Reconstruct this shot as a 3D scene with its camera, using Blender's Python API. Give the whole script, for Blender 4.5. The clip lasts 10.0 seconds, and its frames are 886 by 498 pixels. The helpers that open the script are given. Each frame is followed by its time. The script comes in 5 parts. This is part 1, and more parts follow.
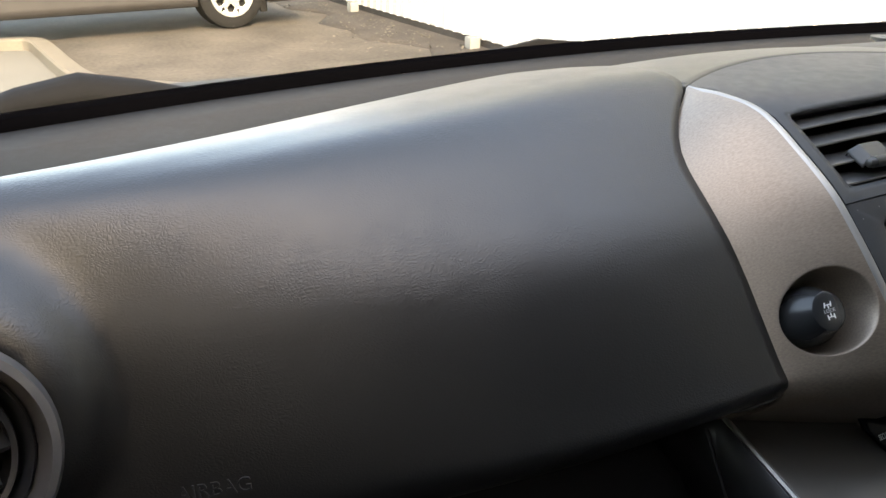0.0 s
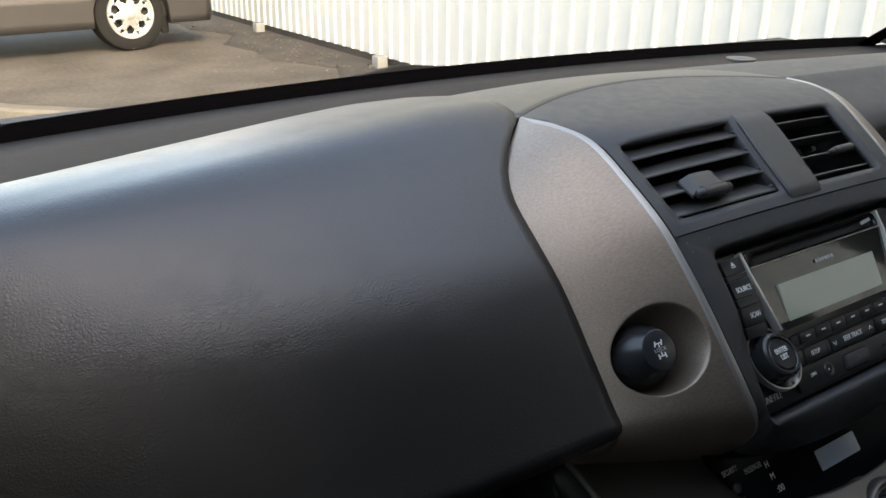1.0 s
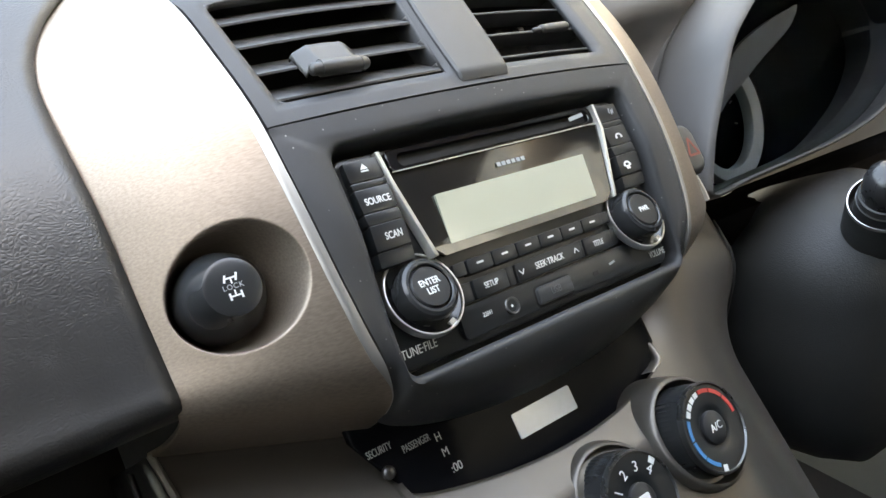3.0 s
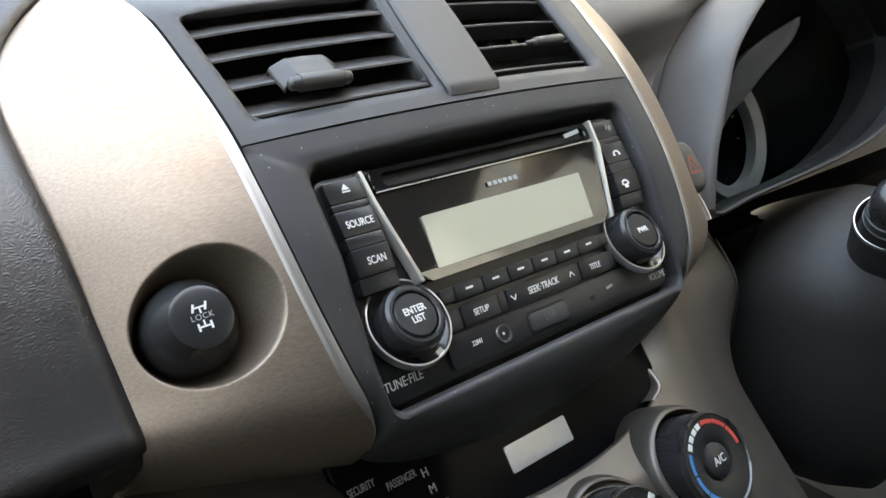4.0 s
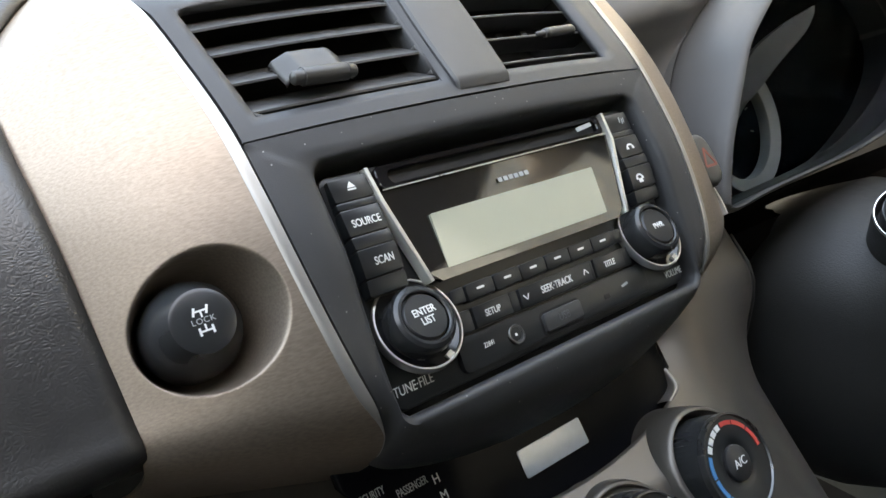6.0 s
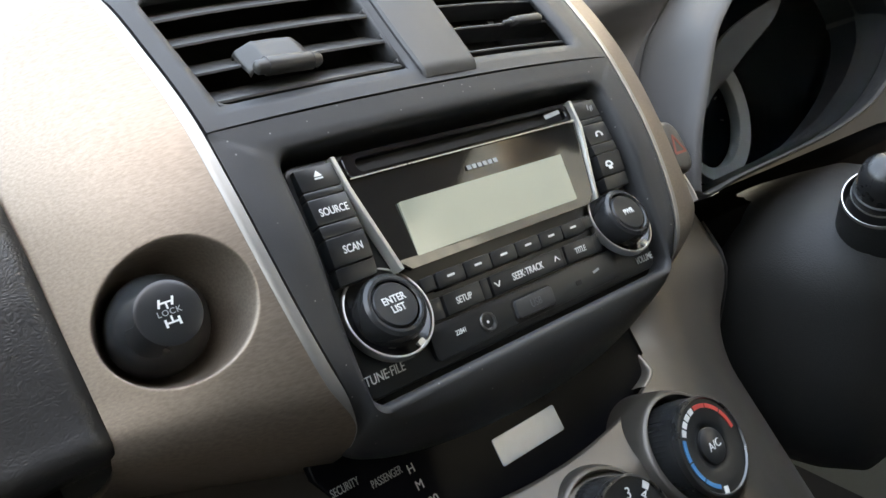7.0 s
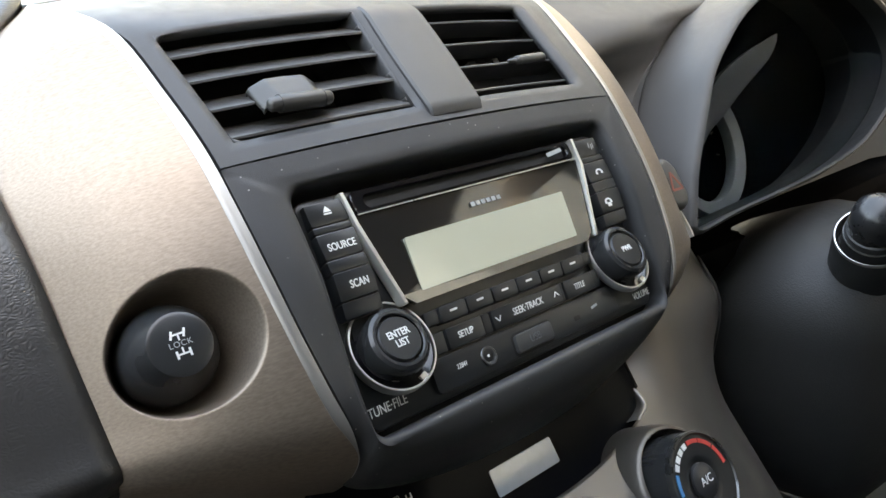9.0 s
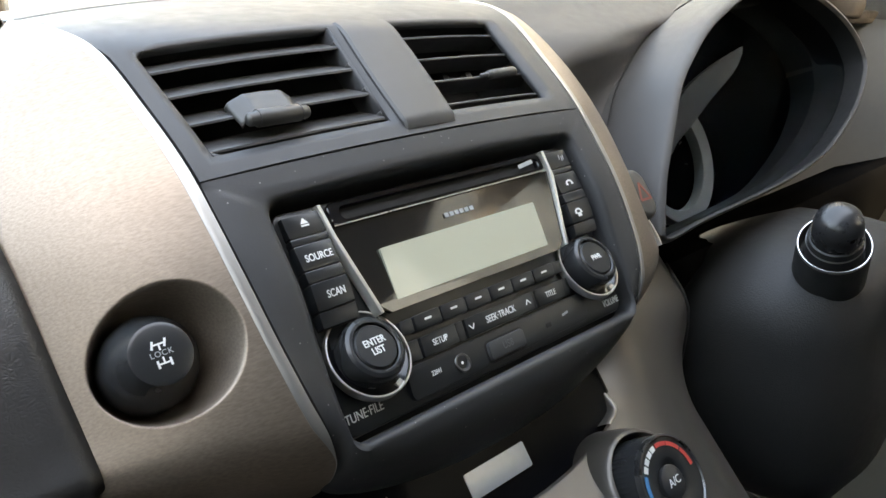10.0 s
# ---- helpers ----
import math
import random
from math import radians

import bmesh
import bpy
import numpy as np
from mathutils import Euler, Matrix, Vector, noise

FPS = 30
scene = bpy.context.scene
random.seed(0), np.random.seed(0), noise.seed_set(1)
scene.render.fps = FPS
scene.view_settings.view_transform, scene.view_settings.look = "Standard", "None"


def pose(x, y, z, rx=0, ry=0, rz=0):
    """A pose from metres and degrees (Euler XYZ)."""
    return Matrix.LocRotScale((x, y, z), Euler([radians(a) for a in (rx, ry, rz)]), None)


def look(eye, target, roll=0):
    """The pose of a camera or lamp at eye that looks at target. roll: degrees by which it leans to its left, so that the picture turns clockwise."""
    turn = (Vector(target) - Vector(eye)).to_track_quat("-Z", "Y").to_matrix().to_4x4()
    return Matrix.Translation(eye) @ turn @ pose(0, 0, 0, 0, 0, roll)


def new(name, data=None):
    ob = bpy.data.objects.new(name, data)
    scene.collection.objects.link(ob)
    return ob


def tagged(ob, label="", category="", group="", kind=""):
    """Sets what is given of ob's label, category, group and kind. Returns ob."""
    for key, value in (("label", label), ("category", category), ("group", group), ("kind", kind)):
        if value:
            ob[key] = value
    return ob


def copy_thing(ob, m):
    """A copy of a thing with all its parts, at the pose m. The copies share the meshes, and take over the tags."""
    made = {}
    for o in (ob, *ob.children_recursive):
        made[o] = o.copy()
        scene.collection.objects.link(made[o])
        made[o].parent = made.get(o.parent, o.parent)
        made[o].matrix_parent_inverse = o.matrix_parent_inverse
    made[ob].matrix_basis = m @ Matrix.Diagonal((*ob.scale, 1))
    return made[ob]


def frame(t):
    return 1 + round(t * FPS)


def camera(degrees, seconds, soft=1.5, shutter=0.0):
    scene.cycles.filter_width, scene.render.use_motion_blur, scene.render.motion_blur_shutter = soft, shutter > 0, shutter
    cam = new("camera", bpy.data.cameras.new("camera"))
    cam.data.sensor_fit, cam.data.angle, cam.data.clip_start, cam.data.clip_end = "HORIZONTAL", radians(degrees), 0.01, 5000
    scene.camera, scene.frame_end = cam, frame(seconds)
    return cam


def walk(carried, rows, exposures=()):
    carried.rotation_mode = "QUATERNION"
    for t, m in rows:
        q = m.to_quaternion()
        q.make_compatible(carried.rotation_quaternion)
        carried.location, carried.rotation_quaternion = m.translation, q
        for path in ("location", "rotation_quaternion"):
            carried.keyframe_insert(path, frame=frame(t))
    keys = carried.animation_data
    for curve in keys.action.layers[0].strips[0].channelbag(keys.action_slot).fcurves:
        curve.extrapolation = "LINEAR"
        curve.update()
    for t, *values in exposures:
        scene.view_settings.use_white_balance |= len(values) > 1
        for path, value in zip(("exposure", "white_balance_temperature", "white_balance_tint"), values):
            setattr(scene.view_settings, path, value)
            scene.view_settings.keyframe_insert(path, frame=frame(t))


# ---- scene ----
cam = camera(56.8, 10.0)
PATH = [
    (0, (-0.5652, -0.2627, 1.218), (-0.1303, 0.5471, 0.8241), 0.58),
    (0.5, (-0.5336, -0.2657, 1.2326), (-0.0643, 0.5385, 0.868), 0.15),
    (1, (-0.4936, -0.2618, 1.222), (0.027, 0.5058, 0.8481), 0.74),
    (1.5, (-0.4372, -0.2676, 1.2199), (0.1416, 0.4772, 0.8877), 1.11),
    (2, (-0.3738, -0.2732, 1.1934), (0.2428, 0.4289, 0.8374), 2.43),
    (2.5, (-0.335, -0.2624, 1.163), (0.2604, 0.4319, 0.7588), 2.37),
    (3, (-0.2907, -0.2594, 1.1402), (0.3225, 0.4211, 0.7391), 1.51),
    (3.2, (-0.2813, -0.2614, 1.1389), (0.3261, 0.4269, 0.7421), 1.35),
    (4.3, (-0.2706, -0.2425, 1.1342), (0.3493, 0.4405, 0.7477), 1.48),
    (4.5, (-0.2697, -0.2421, 1.132), (0.3408, 0.4451, 0.7383), 0.0),
    (5, (-0.2722, -0.2398, 1.1341), (0.3359, 0.4539, 0.748), 1.06),
    (5.5, (-0.2684, -0.2362, 1.1346), (0.336, 0.4591, 0.7456), 1.08),
    (7, (-0.2621, -0.2412, 1.1272), (0.3654, 0.4328, 0.7373), 0.14),
    (7.5, (-0.2619, -0.241, 1.1309), (0.3703, 0.4358, 0.7537), 0.74),
    (8, (-0.2633, -0.2395, 1.1333), (0.3744, 0.434, 0.7596), 1.22),
    (8.5, (-0.2674, -0.2389, 1.1369), (0.3716, 0.4349, 0.7658), 1.37),
    (9, (-0.2691, -0.2416, 1.138), (0.3697, 0.4324, 0.7671), 1.64),
    (9.5, (-0.2722, -0.2438, 1.1374), (0.3737, 0.4213, 0.7627), 1.91),
    (10, (-0.2749, -0.2486, 1.1432), (0.387, 0.4076, 0.7809), 2.04),
]
SUN, SUN_TURN, SUN_UP, SUN_WIDE, SKY = 0.95, 184.0, 36.0, 8.0, 0.15
VAN_TURN = 10.0
EXPOSURES = [(0.0, 3.75, 9500, 10), (0.5, 3.45, 9200, 10), (1.0, 3.2, 8900, 10), (1.5, 3.25, 8800, 10), (2.0, 3.05, 8700, 10), (2.6, 4.70, 10400, 10), (3.0, 5.12, 10600, 10), (4.3, 4.76, 10600, 10), (10.0, 4.73, 10600, 10)]
walk(cam, [(t, look(eye, target, roll)) for t, eye, target, roll in PATH], EXPOSURES)

# ---------------------------------------------------------------- light
world = bpy.data.worlds.new("sky")
scene.world = world
world.use_nodes = True
wn = world.node_tree.nodes
sky = wn.new("ShaderNodeTexSky")
sky.sky_type = 'NISHITA'
sky.sun_disc = False
sky.dust_density = 1.6
sky.sun_elevation = radians(SUN_UP)
sky.sun_rotation = radians(SUN_TURN)
wn["Background"].inputs[1].default_value = SKY
world.node_tree.links.new(sky.outputs[0], wn["Background"].inputs[0])
sun = new("sun", bpy.data.lights.new("sun", 'SUN'))
sun.data.energy, sun.data.angle, sun.data.color = SUN, radians(SUN_WIDE), (1.0, 0.95, 0.86)
sun.matrix_world = look((0, 0, 20), Vector((0, 0, 20)) - Vector((math.sin(radians(SUN_TURN)) * math.cos(radians(SUN_UP)), math.cos(radians(SUN_TURN)) * math.cos(radians(SUN_UP)), math.sin(radians(SUN_UP)))))


# ---------------------------------------------------------------- materials
def node_mat(name):
    m = bpy.data.materials.new(name)
    m.use_nodes = True
    return m, m.node_tree.nodes, m.node_tree.links, m.node_tree.nodes["Principled BSDF"]


def surface(name, base, rough=0.5, metal=0.0, vary=0.12, scale=8.0, grain=0.0, grain_scale=1500.0, spec=0.5, rough_vary=0.08, coat=0.0):
    """A plain coloured surface with blotches in two sizes and a fine relief."""
    m, n, l, p = node_mat(name)
    tc = n.new("ShaderNodeTexCoord")
    big, fine = n.new("ShaderNodeTexNoise"), n.new("ShaderNodeTexNoise")
    big.inputs["Scale"].default_value, fine.inputs["Scale"].default_value = scale, scale * 14
    big.inputs["Detail"].default_value, fine.inputs["Detail"].default_value = 4, 6
    l.new(tc.outputs["Object"], big.inputs["Vector"]), l.new(tc.outputs["Object"], fine.inputs["Vector"])
    mix = n.new("ShaderNodeMath")
    mix.operation = 'MULTIPLY_ADD'
    mix.inputs[1].default_value = 0.5
    l.new(fine.outputs[0], mix.inputs[0])
    half = n.new("ShaderNodeMath")
    half.operation = 'MULTIPLY'
    half.inputs[1].default_value = 0.5
    l.new(big.outputs[0], half.inputs[0])
    l.new(half.outputs[0], mix.inputs[2])
    ramp = n.new("ShaderNodeMapRange")
    ramp.inputs[1].default_value, ramp.inputs[2].default_value = 0.3, 0.7
    ramp.inputs[3].default_value, ramp.inputs[4].default_value = 1 - vary, 1 + vary
    l.new(mix.outputs[0], ramp.inputs[0])
    hue = n.new("ShaderNodeHueSaturation")
    hue.inputs["Color"].default_value = (*base, 1)
    l.new(ramp.outputs[0], hue.inputs["Value"])
    l.new(hue.outputs[0], p.inputs["Base Color"])
    rr = n.new("ShaderNodeMapRange")
    rr.inputs[1].default_value, rr.inputs[2].default_value = 0.3, 0.7
    rr.inputs[3].default_value, rr.inputs[4].default_value = max(0.02, rough - rough_vary), rough + rough_vary
    l.new(mix.outputs[0], rr.inputs[0])
    l.new(rr.outputs[0], p.inputs["Roughness"])
    p.inputs["Metallic"].default_value = metal
    p.inputs["Specular IOR Level"].default_value = spec
    p.inputs["Coat Weight"].default_value = coat
    p.inputs["Coat Roughness"].default_value = 0.08
    if grain:
        g = n.new("ShaderNodeTexNoise")
        g.inputs["Scale"].default_value, g.inputs["Detail"].default_value = grain_scale, 3
        l.new(tc.outputs["Object"], g.inputs["Vector"])
        b = n.new("ShaderNodeBump")
        b.inputs["Strength"].default_value, b.inputs["Distance"].default_value = grain, 0.0006
        l.new(g.outputs[0], b.inputs["Height"])
        l.new(b.outputs[0], p.inputs["Normal"])
    return m


def leather(name, base, rough):
    """Moulded soft plastic with a hide grain of creased cells and long wrinkles."""
    m = surface(name, base, rough, vary=0.07, scale=5, spec=0.72, rough_vary=0.03)
    n, l = m.node_tree.nodes, m.node_tree.links
    p = n["Principled BSDF"]
    tc = n.new("ShaderNodeTexCoord")
    warp = n.new("ShaderNodeTexNoise")
    warp.inputs["Scale"].default_value, warp.inputs["Detail"].default_value = 60, 2
    l.new(tc.outputs["Object"], warp.inputs["Vector"])
    add = n.new("ShaderNodeVectorMath")
    add.operation = 'MULTIPLY_ADD'
    add.inputs[1].default_value = (0.012, 0.012, 0.012)
    l.new(warp.outputs["Color"], add.inputs[0])
    l.new(tc.outputs["Object"], add.inputs[2])
    squash = n.new("ShaderNodeMapping")
    squash.inputs["Scale"].default_value = (0.72, 1, 1)
    l.new(add.outputs[0], squash.inputs[0])
    cells = n.new("ShaderNodeTexVoronoi")
    cells.feature = 'DISTANCE_TO_EDGE'
    cells.inputs["Scale"].default_value = 600
    l.new(squash.outputs[0], cells.inputs["Vector"])
    edge = n.new("ShaderNodeMapRange")
    edge.inputs[1].default_value, edge.inputs[2].default_value = 0.0, 0.34
    l.new(cells.outputs["Distance"], edge.inputs[0])
    patch = n.new("ShaderNodeTexNoise")
    patch.inputs["Scale"].default_value, patch.inputs["Detail"].default_value = 26, 4
    l.new(tc.outputs["Object"], patch.inputs["Vector"])
    pr = n.new("ShaderNodeMapRange")
    pr.inputs[1].default_value, pr.inputs[2].default_value = 0.25, 0.8
    pr.inputs[3].default_value, pr.inputs[4].default_value = 0.3, 1.0
    l.new(patch.outputs[0], pr.inputs[0])
    h = n.new("ShaderNodeMath")
    h.operation = 'MULTIPLY'
    l.new(edge.outputs[0], h.inputs[0])
    l.new(pr.outputs[0], h.inputs[1])
    b = n.new("ShaderNodeBump")
    b.inputs["Strength"].default_value, b.inputs["Distance"].default_value = 0.30, 0.0004
    l.new(h.outputs[0], b.inputs["Height"])
    l.new(b.outputs[0], p.inputs["Normal"])
    return m


def brushed(name, base, rough):
    """Painted metal-look plastic with a fine sideways brush grain."""
    m = surface(name, base, rough, metal=0.75, vary=0.05, scale=6, rough_vary=0.04)
    n, l = m.node_tree.nodes, m.node_tree.links
    p = n["Principled BSDF"]
    tc, mp, ns = n.new("ShaderNodeTexCoord"), n.new("ShaderNodeMapping"), n.new("ShaderNodeTexNoise")
    mp.inputs["Scale"].default_value = (28, 900, 1200)
    ns.inputs["Scale"].default_value, ns.inputs["Detail"].default_value = 1.0, 4
    l.new(tc.outputs["Object"], mp.inputs[0])
    l.new(mp.outputs[0], ns.inputs["Vector"])
    b = n.new("ShaderNodeBump")
    b.inputs["Strength"].default_value, b.inputs["Distance"].default_value = 0.2, 0.0003
    l.new(ns.outputs[0], b.inputs["Height"])
    l.new(b.outputs[0], p.inputs["Normal"])
    streak, mul = n.new("ShaderNodeMapRange"), n.new("ShaderNodeMath")
    streak.inputs[1].default_value, streak.inputs[2].default_value = 0.3, 0.7
    streak.inputs[3].default_value, streak.inputs[4].default_value = 0.86, 1.12
    mul.operation = 'MULTIPLY'
    hue = n["Hue/Saturation/Value"]
    l.new(ns.outputs[0], streak.inputs[0])
    l.new(streak.outputs[0], mul.inputs[0])
    l.new(hue.inputs["Value"].links[0].from_socket, mul.inputs[1])
    l.new(mul.outputs[0], hue.inputs["Value"])
    return m


def pane_mat(name, tint=(1, 1, 1), rough=0.0, sheen=0.03):
    m, n, l, p = node_mat(name)
    t, g, mix = n.new("ShaderNodeBsdfTransparent"), n.new("ShaderNodeBsdfGlossy"), n.new("ShaderNodeMixShader")
    t.inputs[0].default_value = (*tint, 1)
    g.inputs["Roughness"].default_value = rough
    mix.inputs[0].default_value = sheen
    l.new(t.outputs[0], mix.inputs[1]), l.new(g.outputs[0], mix.inputs[2])
    l.new(mix.outputs[0], n["Material Output"].inputs[0])
    return m


PAD = leather("pad_plastic", (0.0135, 0.0124, 0.0118), 0.38)
DARK_PLASTIC = surface("charcoal_plastic", (0.0350, 0.0355, 0.0372), 0.48, vary=0.08, grain=0.15, grain_scale=2600, spec=0.38)
DUSTY = DARK_PLASTIC.copy()
DUSTY.name = "dusty_charcoal_plastic"
n, l = DUSTY.node_tree.nodes, DUSTY.node_tree.links
tc, dots, near, rare, both, dust = n.new("ShaderNodeTexCoord"), n.new("ShaderNodeTexVoronoi"), n.new("ShaderNodeMath"), n.new("ShaderNodeMath"), n.new("ShaderNodeMath"), n.new("ShaderNodeMix")
dots.inputs["Scale"].default_value = 240
l.new(tc.outputs["Object"], dots.inputs["Vector"])
near.operation, near.inputs[1].default_value = 'LESS_THAN', 0.085
rare.operation, rare.inputs[1].default_value = 'GREATER_THAN', 0.42
both.operation = 'MULTIPLY'
l.new(dots.outputs["Distance"], near.inputs[0])
l.new(dots.outputs["Color"], rare.inputs[0])
l.new(near.outputs[0], both.inputs[0])
l.new(rare.outputs[0], both.inputs[1])
dust.data_type = 'RGBA'
dust.inputs["B"].default_value = (0.22, 0.215, 0.20, 1)
l.new(both.outputs[0], dust.inputs["Factor"])
l.new(n["Hue/Saturation/Value"].outputs[0], dust.inputs["A"])
l.new(dust.outputs["Result"], n["Principled BSDF"].inputs["Base Color"])
LEDGE = surface("ledge_plastic", (0.020, 0.0185, 0.0175), 0.85, vary=0.1, grain=0.3, grain_scale=1400, spec=0.12)
HOOD = surface("hood_plastic", (0.050, 0.047, 0.0445), 0.5, vary=0.08, grain=0.2, grain_scale=1500, spec=0.3)
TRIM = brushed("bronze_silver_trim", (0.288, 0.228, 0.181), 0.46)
# the trim's bronze-silver again, darker: shade under the stack put into the colour
FASCIA = surface("shaded_fascia_trim", (0.122, 0.108, 0.095), 0.38, metal=0.6, vary=0.06, scale=6, rough_vary=0.04, grain=0.05, grain_scale=2500)
SOFT_BLACK = surface("satin_black", (0.024, 0.024, 0.025), 0.38, vary=0.1, grain=0.05)
FACE_BLACK = surface("radio_black", (0.0125, 0.0140, 0.0155), 0.34, vary=0.1, grain=0.04)
GLOSS_BLACK = surface("gloss_black", (0.006, 0.006, 0.007), 0.10, vary=0.1, rough_vary=0.03)
DEEP_BLACK = surface("cavity_black", (0.007, 0.007, 0.007), 0.8, vary=0.1)
RUBBER = surface("knob_rubber", (0.021, 0.022, 0.023), 0.26, vary=0.05, rough_vary=0.02)
CHROME = surface("satin_chrome", (0.68, 0.68, 0.66), 0.32, metal=1.0, vary=0.04)
SILVER_STRIP = surface("silver_strip", (0.70, 0.69, 0.64), 0.42, metal=0.7, vary=0.05)
PRINT = surface("white_print", (0.72, 0.72, 0.70), 0.6, vary=0.05)
GREY_PRINT = surface("grey_print", (0.32, 0.33, 0.33), 0.6, vary=0.05)
DIM_PRINT = surface("dim_print", (0.09, 0.095, 0.10), 0.5, vary=0.05)
RED = surface("red_print", (0.62, 0.06, 0.05), 0.5, vary=0.06)
DULL_RED = surface("hazard_red", (0.22, 0.05, 0.035), 0.4, vary=0.08)
BLUE = surface("blue_print", (0.03, 0.22, 0.46), 0.5, vary=0.06)
LCD = surface("lcd_panel", (0.30, 0.318, 0.25), 0.38, vary=0.02, scale=4, rough_vary=0.0, coat=1.0)
LCD.node_tree.nodes["Principled BSDF"].inputs["Coat IOR"].default_value = 1.75
# bluish white base stands for the sky reflected in the clock's pane
LCD_CLOCK = surface("clock_lcd_sky_reflection", (0.47, 0.58, 0.72), 0.12, vary=0.05, scale=20, coat=1.0)
CLOCK_BLACK = surface("clock_black", (0.006, 0.0065, 0.008), 0.12, vary=0.1, rough_vary=0.03, spec=0.025)
GLASS = pane_mat("clear_glass", sheen=0.006)
RUBBER_SEAL = surface("frit_black", (0.0010, 0.0010, 0.0013), 0.95, vary=0.1, spec=0.0)
COWL = surface("cowl_black", (0.0055, 0.0056, 0.006), 0.8, vary=0.15, spec=0.12)


# ---------------------------------------------------------------- helpers
CM = 0.01
STACK = pose(0, 0, 1.0, -40, 0, 0)  # the reclined plane of the centre stack: x across, y inward, z up the slope


def thing(name, label, category, m=None, group="", kind=""):
    e = new(name)
    e.empty_display_size = 0.02
    if m is not None:
        e.matrix_world = m
    return tagged(e, label, category, group, kind)


def part(name, bm, mat, parent, label="", smooth=40, solid=0.0, offset=1.0, bevel=0.0):
    """Links a bmesh as one mesh object under a thing or part."""
    bmesh.ops.recalc_face_normals(bm, faces=bm.faces)
    return part_raw(name, bm, mat, parent, label, smooth, solid, offset, bevel)


def part_raw(name, bm, mat, parent, label="", smooth=40, solid=0.0, offset=1.0, bevel=0.0):
    me = bpy.data.meshes.new(name)
    bm.to_mesh(me)
    bm.free()
    me.materials.append(mat)
    for f in me.polygons:
        f.use_smooth = smooth > 0
    if smooth:
        me.set_sharp_from_angle(angle=radians(smooth))
    ob = new(name, me)
    ob.parent = parent
    if solid:
        s = ob.modifiers.new("thickness", 'SOLIDIFY')
        s.thickness, s.offset = solid, offset
    if bevel:
        b = ob.modifiers.new("edges", 'BEVEL')
        b.width, b.segments, b.limit_method, b.angle_limit = bevel, 2, 'ANGLE', radians(45)
    return tagged(ob, label)


def spline(points, n):
    """n points along a smooth curve through the given ones."""
    p = [Vector(q) for q in points]
    p = [2 * p[0] - p[1]] + p + [2 * p[-1] - p[-2]]
    out = []
    for k in range(n):
        s = k / (n - 1) * (len(p) - 3)
        i = min(int(s), len(p) - 4)
        f = s - i
        a, b, c, d = p[i:i + 4]
        out.append(0.5 * (2 * b + (c - a) * f + (2 * a - 5 * b + 4 * c - d) * f * f + (3 * b - a - 3 * c + d) * f ** 3))
    return out


def grid(bm, rows, skip=None, close=False):
    """Faces between rows of points."""
    vs = [[bm.verts.new(p) for p in r] for r in rows]
    for i in range(len(vs) - 1):
        m = len(vs[i])
        for j in range(m if close else m - 1):
            if skip and skip(i, j):
                continue
            bm.faces.new((vs[i][j], vs[i][(j + 1) % m], vs[i + 1][(j + 1) % m], vs[i + 1][j]))
    return vs


def rounded(x0, x1, z0, z1, r, n=5):
    """The outline of a rounded rectangle, as (x, z)."""
    r = min(r, (x1 - x0) / 2 - 1e-6, (z1 - z0) / 2 - 1e-6)
    out = []
    for cx, cz, a in ((x1 - r, z1 - r, 0), (x0 + r, z1 - r, 90), (x0 + r, z0 + r, 180), (x1 - r, z0 + r, 270)):
        for k in range(n + 1):
            t = radians(a + 90 * k / n)
            out.append((cx + r * math.cos(t), cz + r * math.sin(t)))
    return out


def shrink(outline, d):
    """The outline moved inward by d."""
    n, out = len(outline), []
    area = sum(outline[i][0] * outline[(i + 1) % n][1] - outline[(i + 1) % n][0] * outline[i][1] for i in range(n))
    sgn = 1 if area > 0 else -1
    for i in range(n):
        a, b, c = Vector(outline[i - 1]), Vector(outline[i]), Vector(outline[(i + 1) % n])
        e, f = b - a, c - b
        nrm = Vector((0, 0))
        for v in (e, f):
            if v.length > 1e-9:
                nrm += Vector((-v.y, v.x)).normalized() * sgn
        if nrm.length > 1e-9:
            nrm.normalize()
        out.append(tuple(b + nrm * d))
    return out


def slab(bm, outline, front, back, bevel=0.0, warp=None):
    """A plate in the stack's plane with a softened front edge. warp(x, z) adds depth."""
    rings = []
    if bevel:
        rings.append((shrink(outline, bevel), front))
        rings.append((shrink(outline, bevel * 0.3), front + bevel * 0.3))
        rings.append((outline, front + bevel))
    else:
        rings.append((outline, front))
    rings.append((outline, back))
    vs = []
    for o, y in rings:
        vs.append([bm.verts.new((x, y + (warp(x, z) if warp else 0), z)) for x, z in o])
    bm.faces.new(vs[0])
    bm.faces.new(list(reversed(vs[-1])))
    for a, b in zip(vs, vs[1:]):
        for i in range(len(a)):
            j = (i + 1) % len(a)
            bm.faces.new((a[i], a[j], b[j], b[i]))
    return bm


def lathe(bm, profile, seg=48, centre=(0, 0, 0), axis=None):
    """A turned form: profile of (radius, depth) about the inward axis at the centre."""
    rows = []
    m = axis if axis is not None else Matrix.Identity(3)
    for r, y in profile:
        rows.append([Vector(centre) + m @ Vector((r * math.cos(2 * math.pi * k / seg), y, r * math.sin(2 * math.pi * k / seg))) for k in range(seg)])
    vs = [[bm.verts.new(p) for p in row] for row in rows]
    for a, b in zip(vs, vs[1:]):
        for i in range(seg):
            j = (i + 1) % seg
            bm.faces.new((a[i], a[j], b[j], b[i]))
    bmesh.ops.remove_doubles(bm, verts=bm.verts, dist=1e-6)
    return bm


